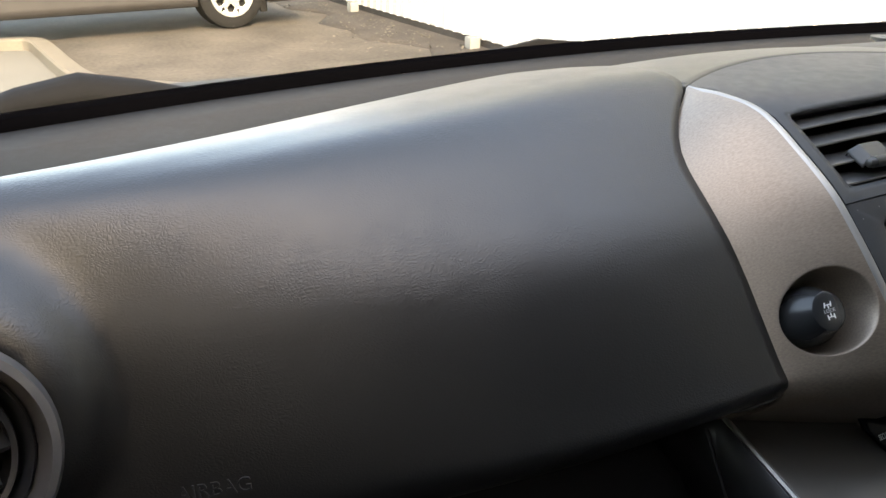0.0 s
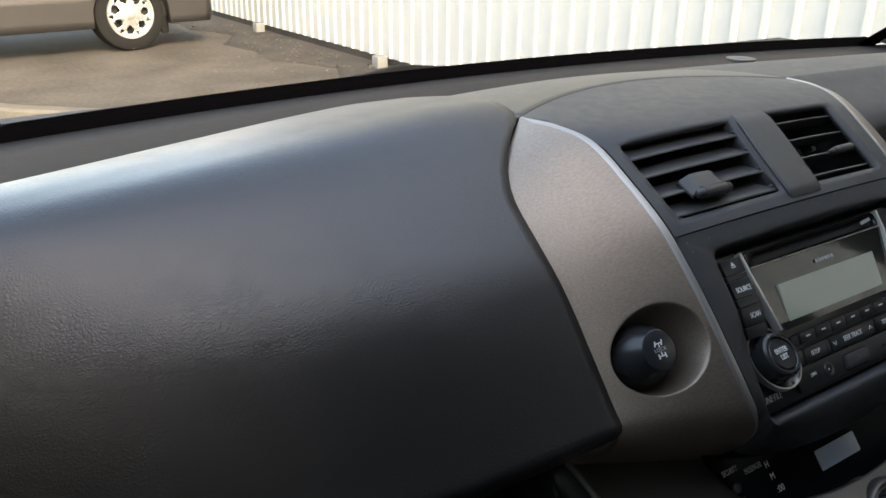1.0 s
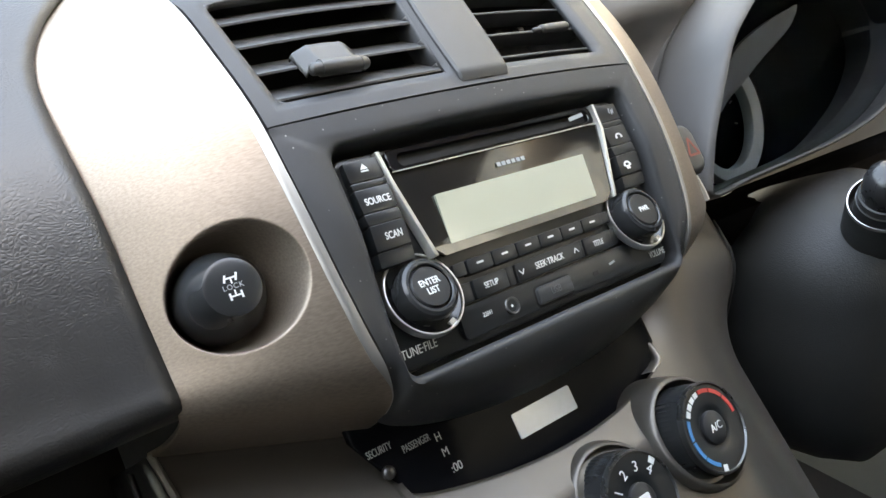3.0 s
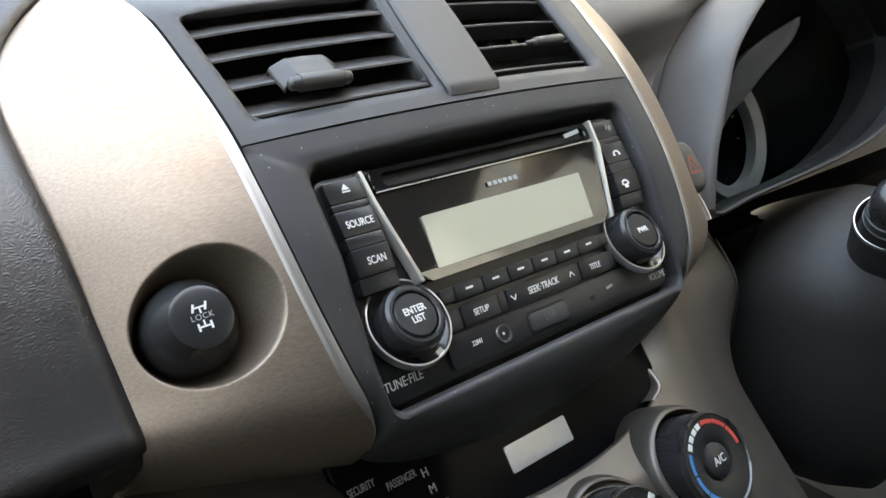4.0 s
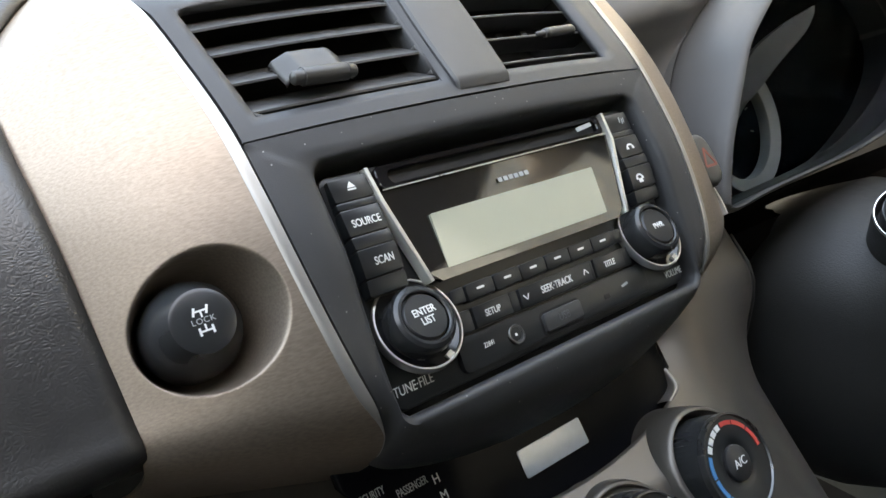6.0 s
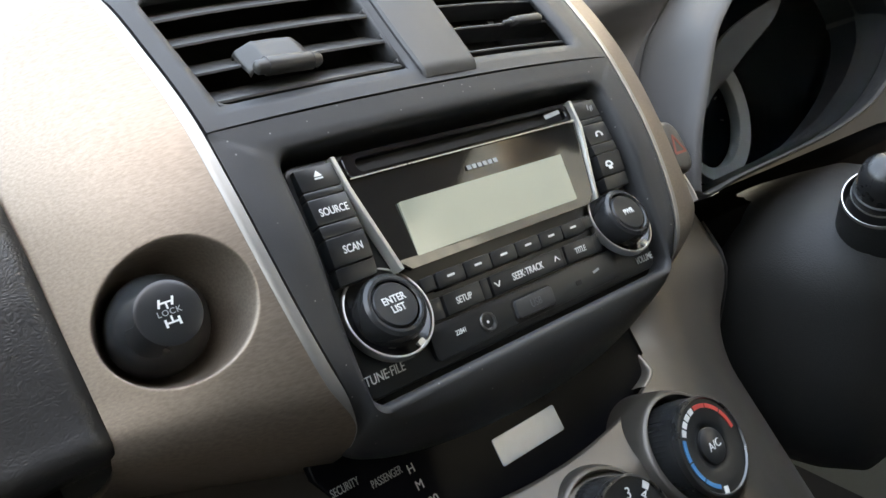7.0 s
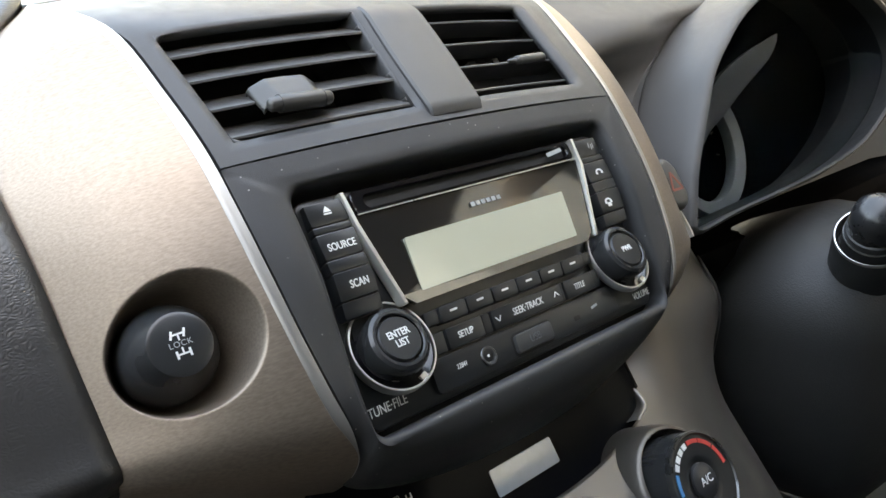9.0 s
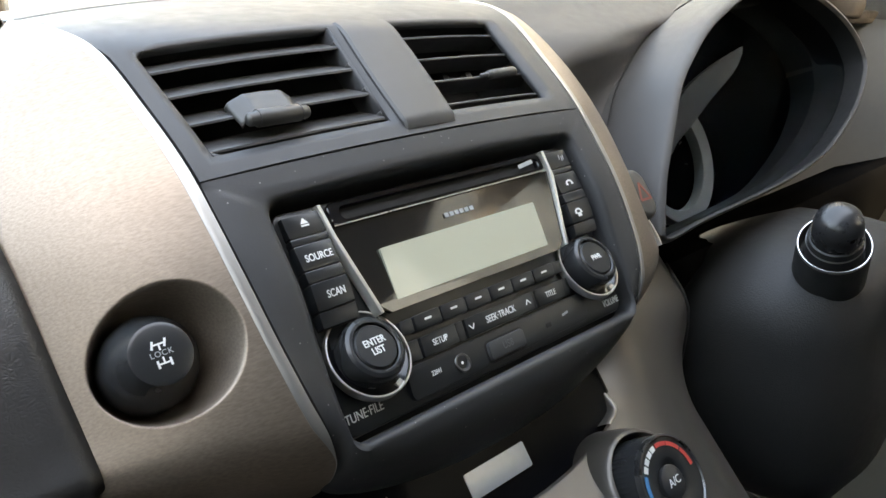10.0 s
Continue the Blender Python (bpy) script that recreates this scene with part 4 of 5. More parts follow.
def thumb_tab(panel):
    """Saddle that rides on a slat: a sloping plate with turned-down wings and a rolled front."""
    u0, u1, v0 = -9.42, -6.22, 8.25
    w0 = face_depth(-7.7, v0)
    bm = bmesh.new()
    rows = []
    for c, h, g in ((-0.34, 0.15, 0.62), (-0.30, 0.34, 0.62), (-0.12, 0.70, 0.60), (0.05, 1.10, 0.58), (0.18, 1.42, 0.58), (0.26, 1.50, 0.60), (0.42, 1.40, 0.62)):
        rows.append([Vector((u, w0 + c + dc, v0 + h + dh)) * CM for u, dc, dh in ((u0 + g - 0.72, 0.45, -0.30), (u0 + g - 0.58, 0.30, -0.16), (u0 + g, 0.0, -0.03), (u0 + g + 0.14, 0.0, 0.02), (u0 + g + 0.22, 0.0, 0.0), ((u0 + u1) / 2, -0.02, 0.02), (u1 - g - 0.22, 0.0, 0.0), (u1 - g - 0.14, 0.0, 0.02), (u1 - g, 0.0, -0.03), (u1 - g + 0.50, 0.30, -0.20), (u1 - g + 0.62, 0.45, -0.34))])
    grid(bm, rows)
    tab = part("thumb_tab", bm, TAB, panel, "grey sliding thumb tab", smooth=45, solid=0.001, offset=-1)
    bm = bmesh.new()
    capsule(bm, u0, u1, w0 - 0.28, v0 + 0.0, ((0.0, 0.12), (0.02, 0.24), (0.05, 0.30), (0.13, 0.31), (0.16, 0.37), (0.19, 0.39), (0.81, 0.39), (0.84, 0.37), (0.87, 0.31), (0.95, 0.30), (0.98, 0.24), (1.0, 0.12)))
    part("rolled_edge", bm, TAB, tab, "rounded front edge of the tab", smooth=60)
    for f in (0.17, 0.83):
        bm = bmesh.new()
        capsule(bm, u0 + (u1 - u0) * f - 0.04, u0 + (u1 - u0) * f + 0.04, w0 - 0.28, v0, ((0.0, 0.33), (0.2, 0.40), (0.8, 0.40), (1.0, 0.33)))
        part("groove_ring", bm, DIVIDER, tab, smooth=40)


def vent_panel():
    p = thing("vent_panel", "charcoal panel with two rectangular air vents and a raised divider", "vent panel", STACK)
    bm = bmesh.new()
    rows = []
    for v in VROWS:
        e = inner_u(v) - 0.10
        a, b = vent_edge(v, -1), vent_edge(v, 1)
        us = [-e, -e + 0.05, -a - 0.35, -a] + [-a + (a - vent_in(-1)) * k / 8 for k in range(1, 9)] + [-0.9, 0.0, 0.9] + [vent_in(1) + (b - vent_in(1)) * k / 8 for k in range(0, 9)] + [b + 0.35, e - 0.05, e]
        row = []
        for n, u in enumerate(us):
            w = face_depth(u, v)
            if n in (0, len(us) - 1):
                w += 0.5
            row.append(Vector((u, w, v)) * CM)
        rows.append(row)
    # the lower edge rolls in towards the seam
    rows.insert(0, [q + Vector((0, 0.0011, -0.0006)) for q in rows[0]])
    last = rows[-1]
    for k in range(1, TOP_STEPS + 1):
        rows.append(top_row([u for u in us], last, k))
    rows.append([q + STACK.to_3x3().inverted() @ Vector((0, 0.0, -0.006)) for q in rows[-1]])
    r0, r1 = 4, 14
    grid(bm, rows, skip=lambda i, j: r0 <= i < r1 and (3 <= j < 11 or 14 <= j < 22))
    # rounded corners of the openings
    for side in (-1, 1):
        for v, dv in ((7.05, 1), (13.0, -1)):
            for inner in (0, 1):
                c = vent_in(side) if inner else vent_edge(v, side)
                du, rr = (1 if inner else -1), (0.22 if inner else 0.5)
                tip = bm.verts.new(Vector((side * c, face_depth(c, v), v)) * CM)
                arc = []
                for k in range(6):
                    t = math.pi / 2 * k / 5
                    uu, vv = c + du * rr * (1 - math.sin(t)), v + dv * rr * (1 - math.cos(t))
                    arc.append(bm.verts.new(Vector((side * uu, face_depth(uu, vv) + 0.004, vv)) * CM))
                for i in range(5):
                    bm.faces.new((tip, arc[i], arc[i + 1]) if side * dv * du > 0 else (tip, arc[i + 1], arc[i]))
    part("panel", bm, DARK_PLASTIC, p, smooth=50, solid=0.004, offset=-1)
    bm = bmesh.new()
    slab(bm, [(x * CM, z * CM) for x, z in rounded(-12.35, 12.35, 5.4, 6.8, 0.1, 2)], 0.5 * CM, 0.8 * CM)
    part("seam_backing", bm, DEEP_BLACK, p, smooth=0)
    # divider: a broad raised strap that runs down over the lower frame
    bm = bmesh.new()
    rows = []
    for k in range(21):
        v = 6.38 + (13.35 - 6.38) * k / 20
        sink = max(0, (k - 17) / 3) ** 2 * 0.30 + 0.22 * max(0, 1 - k / 1.0)
        hw = 1.68 + 0.12 * math.sin(math.pi * k / 20)
        rows.append([Vector((u, panel_depth(0, v) - h + sink, v)) * CM for u, h in ((-hw - 0.05, -0.5), (-hw, 0.12), (-hw + 0.12, 0.24), (0, 0.30), (hw - 0.12, 0.24), (hw, 0.12), (hw + 0.05, -0.5))])
    grid(bm, rows)
    part("divider", bm, DIVIDER, p, "smoother grey divider strap", smooth=35)
    for side in (-1, 1):
        bm = bmesh.new()
        vs = []
        for d, g in ((0.25, 0.0), (4.5, 0.3)):
            vs.append([bm.verts.new(Vector((side * u, face_depth(u, v) + d, v)) * CM) for u, v in ((vent_in(side) - 0.1 + g, 6.9), (vent_edge(7, side) + 0.15 - g, 6.9), (vent_edge(13, side) + 0.15 - g, 13.15), (vent_in(side) - 0.1 + g, 13.15))])
        for i in range(4):
            j = (i + 1) % 4
            bm.faces.new((vs[0][i], vs[0][j], vs[1][j], vs[1][i]))
        bm.faces.new(vs[1])
        part("duct", bm, DEEP_BLACK, p, smooth=0, solid=0.001)
        # chamfered cheek between the divider and the slats
        bm = bmesh.new()
        grid(bm, [[Vector((side * u, face_depth(2.2, v) + d, v)) * CM for u, d in ((vent_in(side) - 0.03, 0.02), (vent_in(side) + 0.05, 0.12), (vent_in(side) + 0.12, 1.3))] for v in (7.0, 9.0, 11.0, 13.0)])
        part("cheek", bm, DARK_PLASTIC, p, smooth=40, solid=0.0006)
        for k in range(4):
            vent_slat(p, side, (11.78, 10.36, 8.80, 7.32)[k] if side < 0 else (12.15 - 1.52 * k))
    thumb_tab(p)
    # the driver's tab is a short round grip on the third slat
    bm = bmesh.new()
    capsule(bm, 6.05, 9.0, face_depth(7.5, 9.1) + 0.22, 9.15, ((0.0, 0.06), (0.02, 0.13), (0.20, 0.16), (0.22, 0.25), (0.30, 0.28), (0.34, 0.24), (0.40, 0.29), (0.92, 0.30), (0.97, 0.24), (1.0, 0.10)))
    part("thumb_tab", bm, TAB, p, "rounded grey thumb tab", smooth=50)
    bm = bmesh.new()
    for u in (5.2, 7.0):
        box(bm, (u - 0.22) * CM, (u + 0.22) * CM, (face_depth(7, 10) + 1.6) * CM, (face_depth(7, 10) + 2.4) * CM, 9.9 * CM, 10.25 * CM)
    part("vane_clips", bm, SOFT_BLACK, p, smooth=0)


TAB = surface("tab_grey", (0.036, 0.034, 0.032), 0.42, vary=0.06, grain=0.05)
DIVIDER = surface("divider_grey", (0.034, 0.034, 0.035), 0.42, vary=0.06, grain=0.05)
SLAT = surface("slat_grey", (0.042, 0.0405, 0.040), 0.40, vary=0.06)
vent_panel()


# ---- radio surround
def lean(x, z):
    """The radio's lower half leans back a little."""
    v = z / CM
    return 0.19 * CM * (1 - v) * min(1.0, (1 - v) / 1.6) if v < 1 else 0.0


OPEN = rounded(-10.05, 10.05, -5.85, 4.55, 0.75, 6)


def bezel():
    b = thing("radio_surround", "charcoal moulded surround of the radio with a rounded chin", "radio surround", STACK)
    bm = bmesh.new()
    n = len(OPEN)
    # dense outline of the opening
    dense = []
    for i in range(n):
        p, q = Vector(OPEN[i]), Vector(OPEN[(i + 1) % n])
        steps = max(1, int((q - p).length / 0.9))
        for s in range(steps):
            dense.append(p.lerp(q, s / steps))

    def outer_point(p):
        """The matching point on the surround's outer edge."""
        if p.y > 4.1:
            return Vector((p.x * 12.45 / 10.05, 6.0))
        if p.y > -4.9:
            v = 6.0 + (p.y - 4.1) * (6.0 + 6.5) / (4.1 + 4.9)
            return Vector((math.copysign(inner_u(v) - 0.11, p.x), v))
        e = inner_u(-6.5) - 0.03
        return Vector((p.x * e / 10.05, -6.5 - 2.4 * max(0, 1 - (p.x / 10.2) ** 2) ** 0.5))

    def lip_depth(u, v):
        w = stack_base(u)
        return w + lean(0, v * CM) / CM

    rings = [[] for k in range(10)]
    for p in dense:
        o = outer_point(p)
        d = (o - p)
        rings[0].append(Vector((p.x, 2.2, p.y)))
        rings[1].append(Vector((p.x, lip_depth(p.x, p.y) + 0.75, p.y)))
        a = p + d.normalized() * 0.07
        rings[2].append(Vector((a.x, lip_depth(a.x, a.y) + 0.25, a.y)))
        a = p + d.normalized() * min(0.22, d.length * 0.2)
        rings[3].append(Vector((a.x, lip_depth(a.x, a.y) + 0.06, a.y)))
        a = p + d.normalized() * min(0.45, d.length * 0.34)
        rings[4].append(Vector((a.x, lip_depth(a.x, a.y) - 0.005, a.y)))
        for k, s in ((5, 0.50), (6, 0.70), (7, 0.85), (8, 0.95), (9, 1.0)):
            a = p.lerp(o, s)
            if o.y > 5.99:
                w = stack_base(a.x)
            elif o.y > -6.5:
                w = lip_depth(p.x, p.y) * (1 - s ** 3) + (inner_at(o.y)[1] + 0.02) * s ** 3
            else:
                w = lip_depth(p.x, p.y) + (4.1 - lip_depth(p.x, p.y)) * s ** 2.3
            rings[k].append(Vector((a.x, w, a.y)))
    last = [r + Vector((0, 0.4, 0)) for r in rings[-1]]
    rings.append(last)
    grid(bm, [[p * CM for p in r] for r in rings], close=True)
    part("frame", bm, DUSTY, b, smooth=60)
    # dark well behind the radio
    bm = bmesh.new()
    slab(bm, [(x * CM * 1.02, z * CM * 1.02) for x, z in OPEN], 0.022, 0.05)
    part("well", bm, DEEP_BLACK, b, smooth=0)


bezel()


# ---- radio
def button(name, u0, u1, v0, v1, parent, mat=None, front=0.0, r=0.07, bev=0.028, label=""):
    bm = bmesh.new()
    slab(bm, [(x * CM, z * CM) for x, z in rounded(u0, u1, v0, v1, r, 3)], front * CM, 0.9 * CM, bev * CM, lean)
    return part(name, bm, mat or FACE_BLACK, parent, label, smooth=35)


def rotary(name, u, v, parent, text, ts):
    """Radio knob in a dished seat with a bright ring."""
    base = lean(0, v * CM)
    k = new(name)
    k.parent = parent
    k.matrix_local = Matrix.Translation((u * CM, base, v * CM)) @ pose(0, 0, 0, -9, 0, 0)
    bm = bmesh.new()
    lathe(bm, [(0.0204, 0.004), (0.0204, 0.0006), (0.0201, -0.0002), (0.0193, -0.0002), (0.0190, 0.0006), (0.0189, 0.004)], 72)
    part("bright_ring", bm, CHROME, k, "satin chrome ring", smooth=35)
    bm = bmesh.new()
    lathe(bm, [(0.0191, 0.0012), (0.0160, 0.0030), (0.0, 0.0035)], 72)
    part("seat", bm, GLOSS_BLACK, k)
    bm = bmesh.new()
    n = 72
    prof = [(0.0150, 0.004), (0.0147, -0.0040), (0.0139, -0.0062), (0.0124, -0.0072), (0.0112, -0.0072), (0.0106, -0.0066)]
    rows = [[Vector((r * (1 + (0.012 if (i % 2 and 0 < j < 2) else 0)) * math.cos(2 * math.pi * i / n), y, r * (1 + (0.012 if (i % 2 and 0 < j < 2) else 0)) * math.sin(2 * math.pi * i / n))) for i in range(n)] for j, (r, y) in enumerate(prof)]
    grid(bm, rows, close=True)
    part("grip", bm, RUBBER, k, smooth=25)
    bm = bmesh.new()
    lathe(bm, [(0.0, -0.0070), (0.0094, -0.0070), (0.0101, -0.0062), (0.0102, -0.004)], 64)
    part("push_cap", bm, FACE_BLACK, k, smooth=35)
    lines = text.split("|")
    for i, s in enumerate(lines):
        lettering("lettering", s, ts, (0, -0.0072, (len(lines) - 1) * 0.0021 - 0.0042 * i), PRINT, k, label="white lettering", squeeze=0.86, width=0.00006)
    # wedge draws the highlight that the chrome ring reflects at its lower right
    bm = bmesh.new()
    slab(bm, [(0.0190 * math.cos(radians(a)), 0.0190 * math.sin(radians(a))) for i, a in enumerate(range(-74, -56, 6))] + [(0.0168 * math.cos(radians(a)), 0.0168 * math.sin(radians(a))) for a in range(-62, -75, -6)], 0.0006, 0.003)
    part("pointer", bm, CHROME, k, "chrome wedge that draws the ring's bright reflection", smooth=0)
    return k


def radio():
    r = thing("car_radio", "black double-height car radio with a pale green display", "radio", STACK)
    bm = bmesh.new()
    slab(bm, [(x * CM, z * CM) for x, z in rounded(-9.75, 9.75, -5.6, 4.2, 0.5, 5)], 0.35 * CM, 2.0 * CM, 0.12 * CM, lean)
    part("faceplate", bm, FACE_BLACK, r, smooth=35)
    # button columns
    for side in (-1, 1):
        for v0, v1, kind in ((2.90, 3.88, "button"), (2.57, 2.86, "spacer"), (1.42, 2.53, "button"), (0.86, 1.38, "spacer"), (-0.34, 0.82, "button"), (-1.05, -0.38, "spacer")):
            button(kind, *( (-9.52, -7.62) if side < 0 else (7.62, 9.52)), v0, v1, r, front=0.02 if kind == "button" else 0.04)
    # bright strips beside the glass
    for side in (-1, 1):
        bm = bmesh.new()
        slab(bm, [(side * x * CM, z * CM) for x, z in ((7.70, 4.05), (7.50, 4.05), (7.38, 2.6), (6.41, -1.25), (6.60, -1.25), (7.57, 2.5))][::side], -0.11 * CM, 0.5 * CM, 0.03 * CM, lean)
        part("bright_strip", bm, SILVER_STRIP, r, "satin silver strip", smooth=35)
    # disc slot
    bm = bmesh.new()
    outer, inner = rounded(-7.2, 7.25, 2.98, 4.02, 0.3, 5), rounded(-6.6, 6.9, 3.16, 3.74, 0.27, 5)
    rows = [[Vector((x * CM, y * CM, z * CM)) for x, z in o] for o, y in ((outer, 0.4), (outer, 0.03), (shrink(outer, 0.05), -0.02), (shrink(inner, -0.05), -0.02), (inner, 0.05), (inner, 0.34))]
    grid(bm, rows, close=True)
    part("slot_frame", bm, GLOSS_BLACK, r, smooth=35)
    bm = bmesh.new()
    slab(bm, [(x * CM, z * CM) for x, z in rounded(-6.6, 6.9, 3.15, 3.75, 0.25, 4)], 0.30 * CM, 0.4 * CM)
    part("slot_mouth", bm, DEEP_BLACK, r, smooth=0)
    bm = bmesh.new()
    bar(bm, (6.5 * CM, -0.03 * CM, 3.62 * CM), (5.3 * CM, -0.03 * CM, 3.48 * CM), 0.0022, 0.0002)
    part("disc_mark", bm, GREY_PRINT, r, "worn grey disc mark", smooth=0)
    bm = bmesh.new()
    bar(bm, (-7.2 * CM, -0.02 * CM, 2.95 * CM), (7.25 * CM, -0.02 * CM, 2.95 * CM), 0.0005, 0.0004)
    part("glass_edge", bm, CHROME, r, "bright top edge of the glass", smooth=0)
    # display
    bm = bmesh.new()
    slab(bm, [(x * CM, z * CM) for x, z in rounded(-5.42, 5.18, -0.92, 1.45, 0.06, 2)], 0.045 * CM, 0.3 * CM, 0, lean)
    part("display", bm, LCD, r, "pale grey-green display, switched off", smooth=0)
    bm = bmesh.new()
    slab(bm, [(x * CM, z * CM) for x, z in ((-7.35, 2.9), (7.35, 2.9), (6.5, -0.85), (5.9, -1.35), (-5.9, -1.35), (-6.5, -0.85))], 0.06 * CM, 0.34 * CM, 0, lean)
    part("display_mask", bm, MASK, r, "dark mask round the display", smooth=0)
    for k in range(6):
        x = -0.86 + 0.345 * k
        bm = bmesh.new()
        bar(bm, ((x - 0.13) * CM, 0.055 * CM, 2.08 * CM), ((x + 0.13) * CM, 0.055 * CM, 2.08 * CM), 0.0022, 0.0001)
        part("badge_bar", bm, GREY_PRINT, r, "grey badge mark", smooth=0)
    # preset keys and lower keys
    for k in range(6):
        u = -4.15 + 1.66 * k
        button("preset_key", u - 0.805, u + 0.805, -2.56, -1.84, r, front=0.0, r=0.14, bev=0.045)
        bm = bmesh.new()
        slab(bm, [(x * CM, z * CM) for x, z in rounded(u - 0.22, u + 0.22, -2.20, -2.10, 0.03, 2)], -0.012 * CM, 0.02 * CM, 0, lean)
        part("key_mark", bm, PRINT, r, "white dash", smooth=0)
    button("spacer", 2.78, 3.0, -3.74, -2.82, r, front=0.1)
    button("spacer", 5.3, 5.85, -3.74, -2.82, r, front=0.12)
    button("spacer", -5.75, -5.0, -2.48, -1.86, r, front=0.1)
    button("spacer", 5.0, 5.7, -2.48, -1.86, r, front=0.1)
    button("setup_key", -4.95, -2.75, -3.74, -2.82, r, front=0.02)
    button("spacer", -2.68, -2.20, -3.74, -2.82, r, front=0.1)
    button("seek_key", -2.12, 2.72, -3.74, -2.82, r, front=0.02)
    button("title_key", 3.05, 5.25, -3.74, -2.82, r, front=0.02)
    button("spacer", -5.85, -5.02, -3.74, -2.82, r, front=0.12)
    button("socket_panel", -6.2, 6.6, -5.32, -3.86, r, front=0.12, r=0.3)
    for name, s, u, v, h, mat in (("source_lettering", "SOURCE", -8.52, 1.90, 0.32, PRINT), ("scan_lettering", "SCAN", -8.42, 0.22, 0.32, PRINT), ("setup_lettering", "SETUP", -3.86, -3.28, 0.29, PRINT),
                                  ("seek_lettering", "SEEK\u00b7TRACK", 0.28, -3.28, 0.33, PRINT), ("title_lettering", "TITLE", 4.15, -3.30, 0.29, PRINT)):
        lettering(name, s, h * CM, (u * CM, 0.012 * CM, v * CM), mat, r, label="white lettering", squeeze=0.80, warp=lean, width=0.00004)
    lettering("tune_lettering", "TUNE\u00b7FILE", 0.40 * CM, (-8.75 * CM, 0.30 * CM, -4.82 * CM), PRINT, r, label="white lettering", squeeze=0.78, warp=lean)
    lettering("volume_lettering", "VOLUME", 0.36 * CM, (8.95 * CM, 0.30 * CM, -5.0 * CM), PRINT, r, label="white lettering", squeeze=0.72, warp=lean)
    lettering("code_lettering", "22841", 0.22 * CM, (-4.55 * CM, 0.11 * CM, -4.52 * CM), PRINT, r, label="small white code", squeeze=0.8, warp=lean)
    # arrows beside the seek key's word
    for u, d in ((-1.78, -1), (2.3, 1)):
        bm = bmesh.new()
        for s in (-1, 1):
            bar(bm, ((u + s * 0.17) * CM, 0.012 * CM + lean(0, -0.0318), (-3.27 - d * 0.10) * CM), (u * CM, 0.012 * CM + lean(0, -0.0318), (-3.27 + d * 0.14) * CM), 0.0005, 0.0002)
        part("arrow_mark", bm, PRINT, r, "white arrow", smooth=0)
    # eject symbol
    bm = bmesh.new()
    slab(bm, [(-8.74 * CM, 3.42 * CM), (-8.34 * CM, 3.42 * CM), (-8.54 * CM, 3.68 * CM)], 0.005 * CM, 0.05 * CM)
    slab(bm, [(-8.74 * CM, 3.30 * CM), (-8.34 * CM, 3.30 * CM), (-8.34 * CM, 3.37 * CM), (-8.74 * CM, 3.37 * CM)], 0.005 * CM, 0.05 * CM)
    part("eject_symbol", bm, PRINT, r, "white eject symbol", smooth=0)
    # telephone and voice symbols
    for u, v, kind in ((8.95, 3.4, 0), (8.62, 1.88, 1), (8.3, 0.2, 2)):
        bm = bmesh.new()
        y = 0.005 * CM + lean(0, v * CM)
        c = Vector((u * CM, y, v * CM))
        if kind == 0:
            for dx, dz in ((-0.16, 0.10), (0.02, 0.0)):
                bar(bm, c + Vector((dx - 0.03, 0, dz - 0.18)) * CM, c + Vector((dx + 0.05, 0, dz + 0.12)) * CM, 0.0007, 0.0002)
            bar(bm, c + Vector((0.14, 0, -0.12)) * CM, c + Vector((0.20, 0, 0.16)) * CM, 0.0005, 0.0002)
        else:
            for k in range(7):
                a = math.pi * (0.05 + 0.9 * k / 6)
                b2 = math.pi * (0.05 + 0.9 * (k + 1) / 6)
                if k < 6:
                    bar(bm, c + Vector((0.24 * math.cos(a), 0, 0.18 * math.sin(a) - 0.02)) * CM, c + Vector((0.24 * math.cos(b2), 0, 0.18 * math.sin(b2) - 0.02)) * CM, 0.0010, 0.0002)
            for dx in (-0.22, 0.22):
                bar(bm, c + Vector((dx, 0, 0.02)) * CM, c + Vector((dx, 0, -0.10)) * CM, 0.0016, 0.0002)
            if kind == 2:
                bar(bm, c + Vector((-0.15, 0, -0.17)) * CM, c + Vector((0.15, 0, -0.17)) * CM, 0.0022, 0.0002)
        part("phone_symbol" if kind else "voice_symbol", bm, PRINT if kind else GREY_PRINT, r, "white symbol", smooth=0)
    # sockets
    y = lean(0, -0.0466) + 0.12 * CM
    bm = bmesh.new()
    lathe(bm, [(0.0046, 0.002), (0.0046, -0.0006), (0.0042, -0.0010), (0.0033, -0.0008), (0.0028, 0.0004), (0.0026, 0.004)], 40, (-2.95 * CM, y, -4.62 * CM))
    part("jack_socket", bm, DARK_METAL, r, "dark metal jack socket", smooth=35)
    bm = bmesh.new()
    lathe(bm, [(0.0, -0.0003), (0.0007, -0.0002), (0.0009, 0.003)], 16, (-2.95 * CM, y, -4.62 * CM))
    part("jack_pin", bm, PRINT, r)
    bm = bmesh.new()
    slab(bm, [(x * CM, z * CM) for x, z in rounded(-1.25, 1.30, -5.16, -4.28, 0.2, 4)], -0.10 * CM, 0.5 * CM, 0.09 * CM, lean)
    seam = bmesh.new()
    slab(seam, [(x * CM, z * CM) for x, z in rounded(-1.36, 1.41, -5.27, -4.17, 0.26, 4)], 0.108 * CM, 0.4 * CM, 0, lean)
    part("flap_seam", seam, DEEP_BLACK, r, smooth=0)
    flap = part("usb_flap", bm, FLAP, r, "grey-black rubber socket cover", smooth=35)
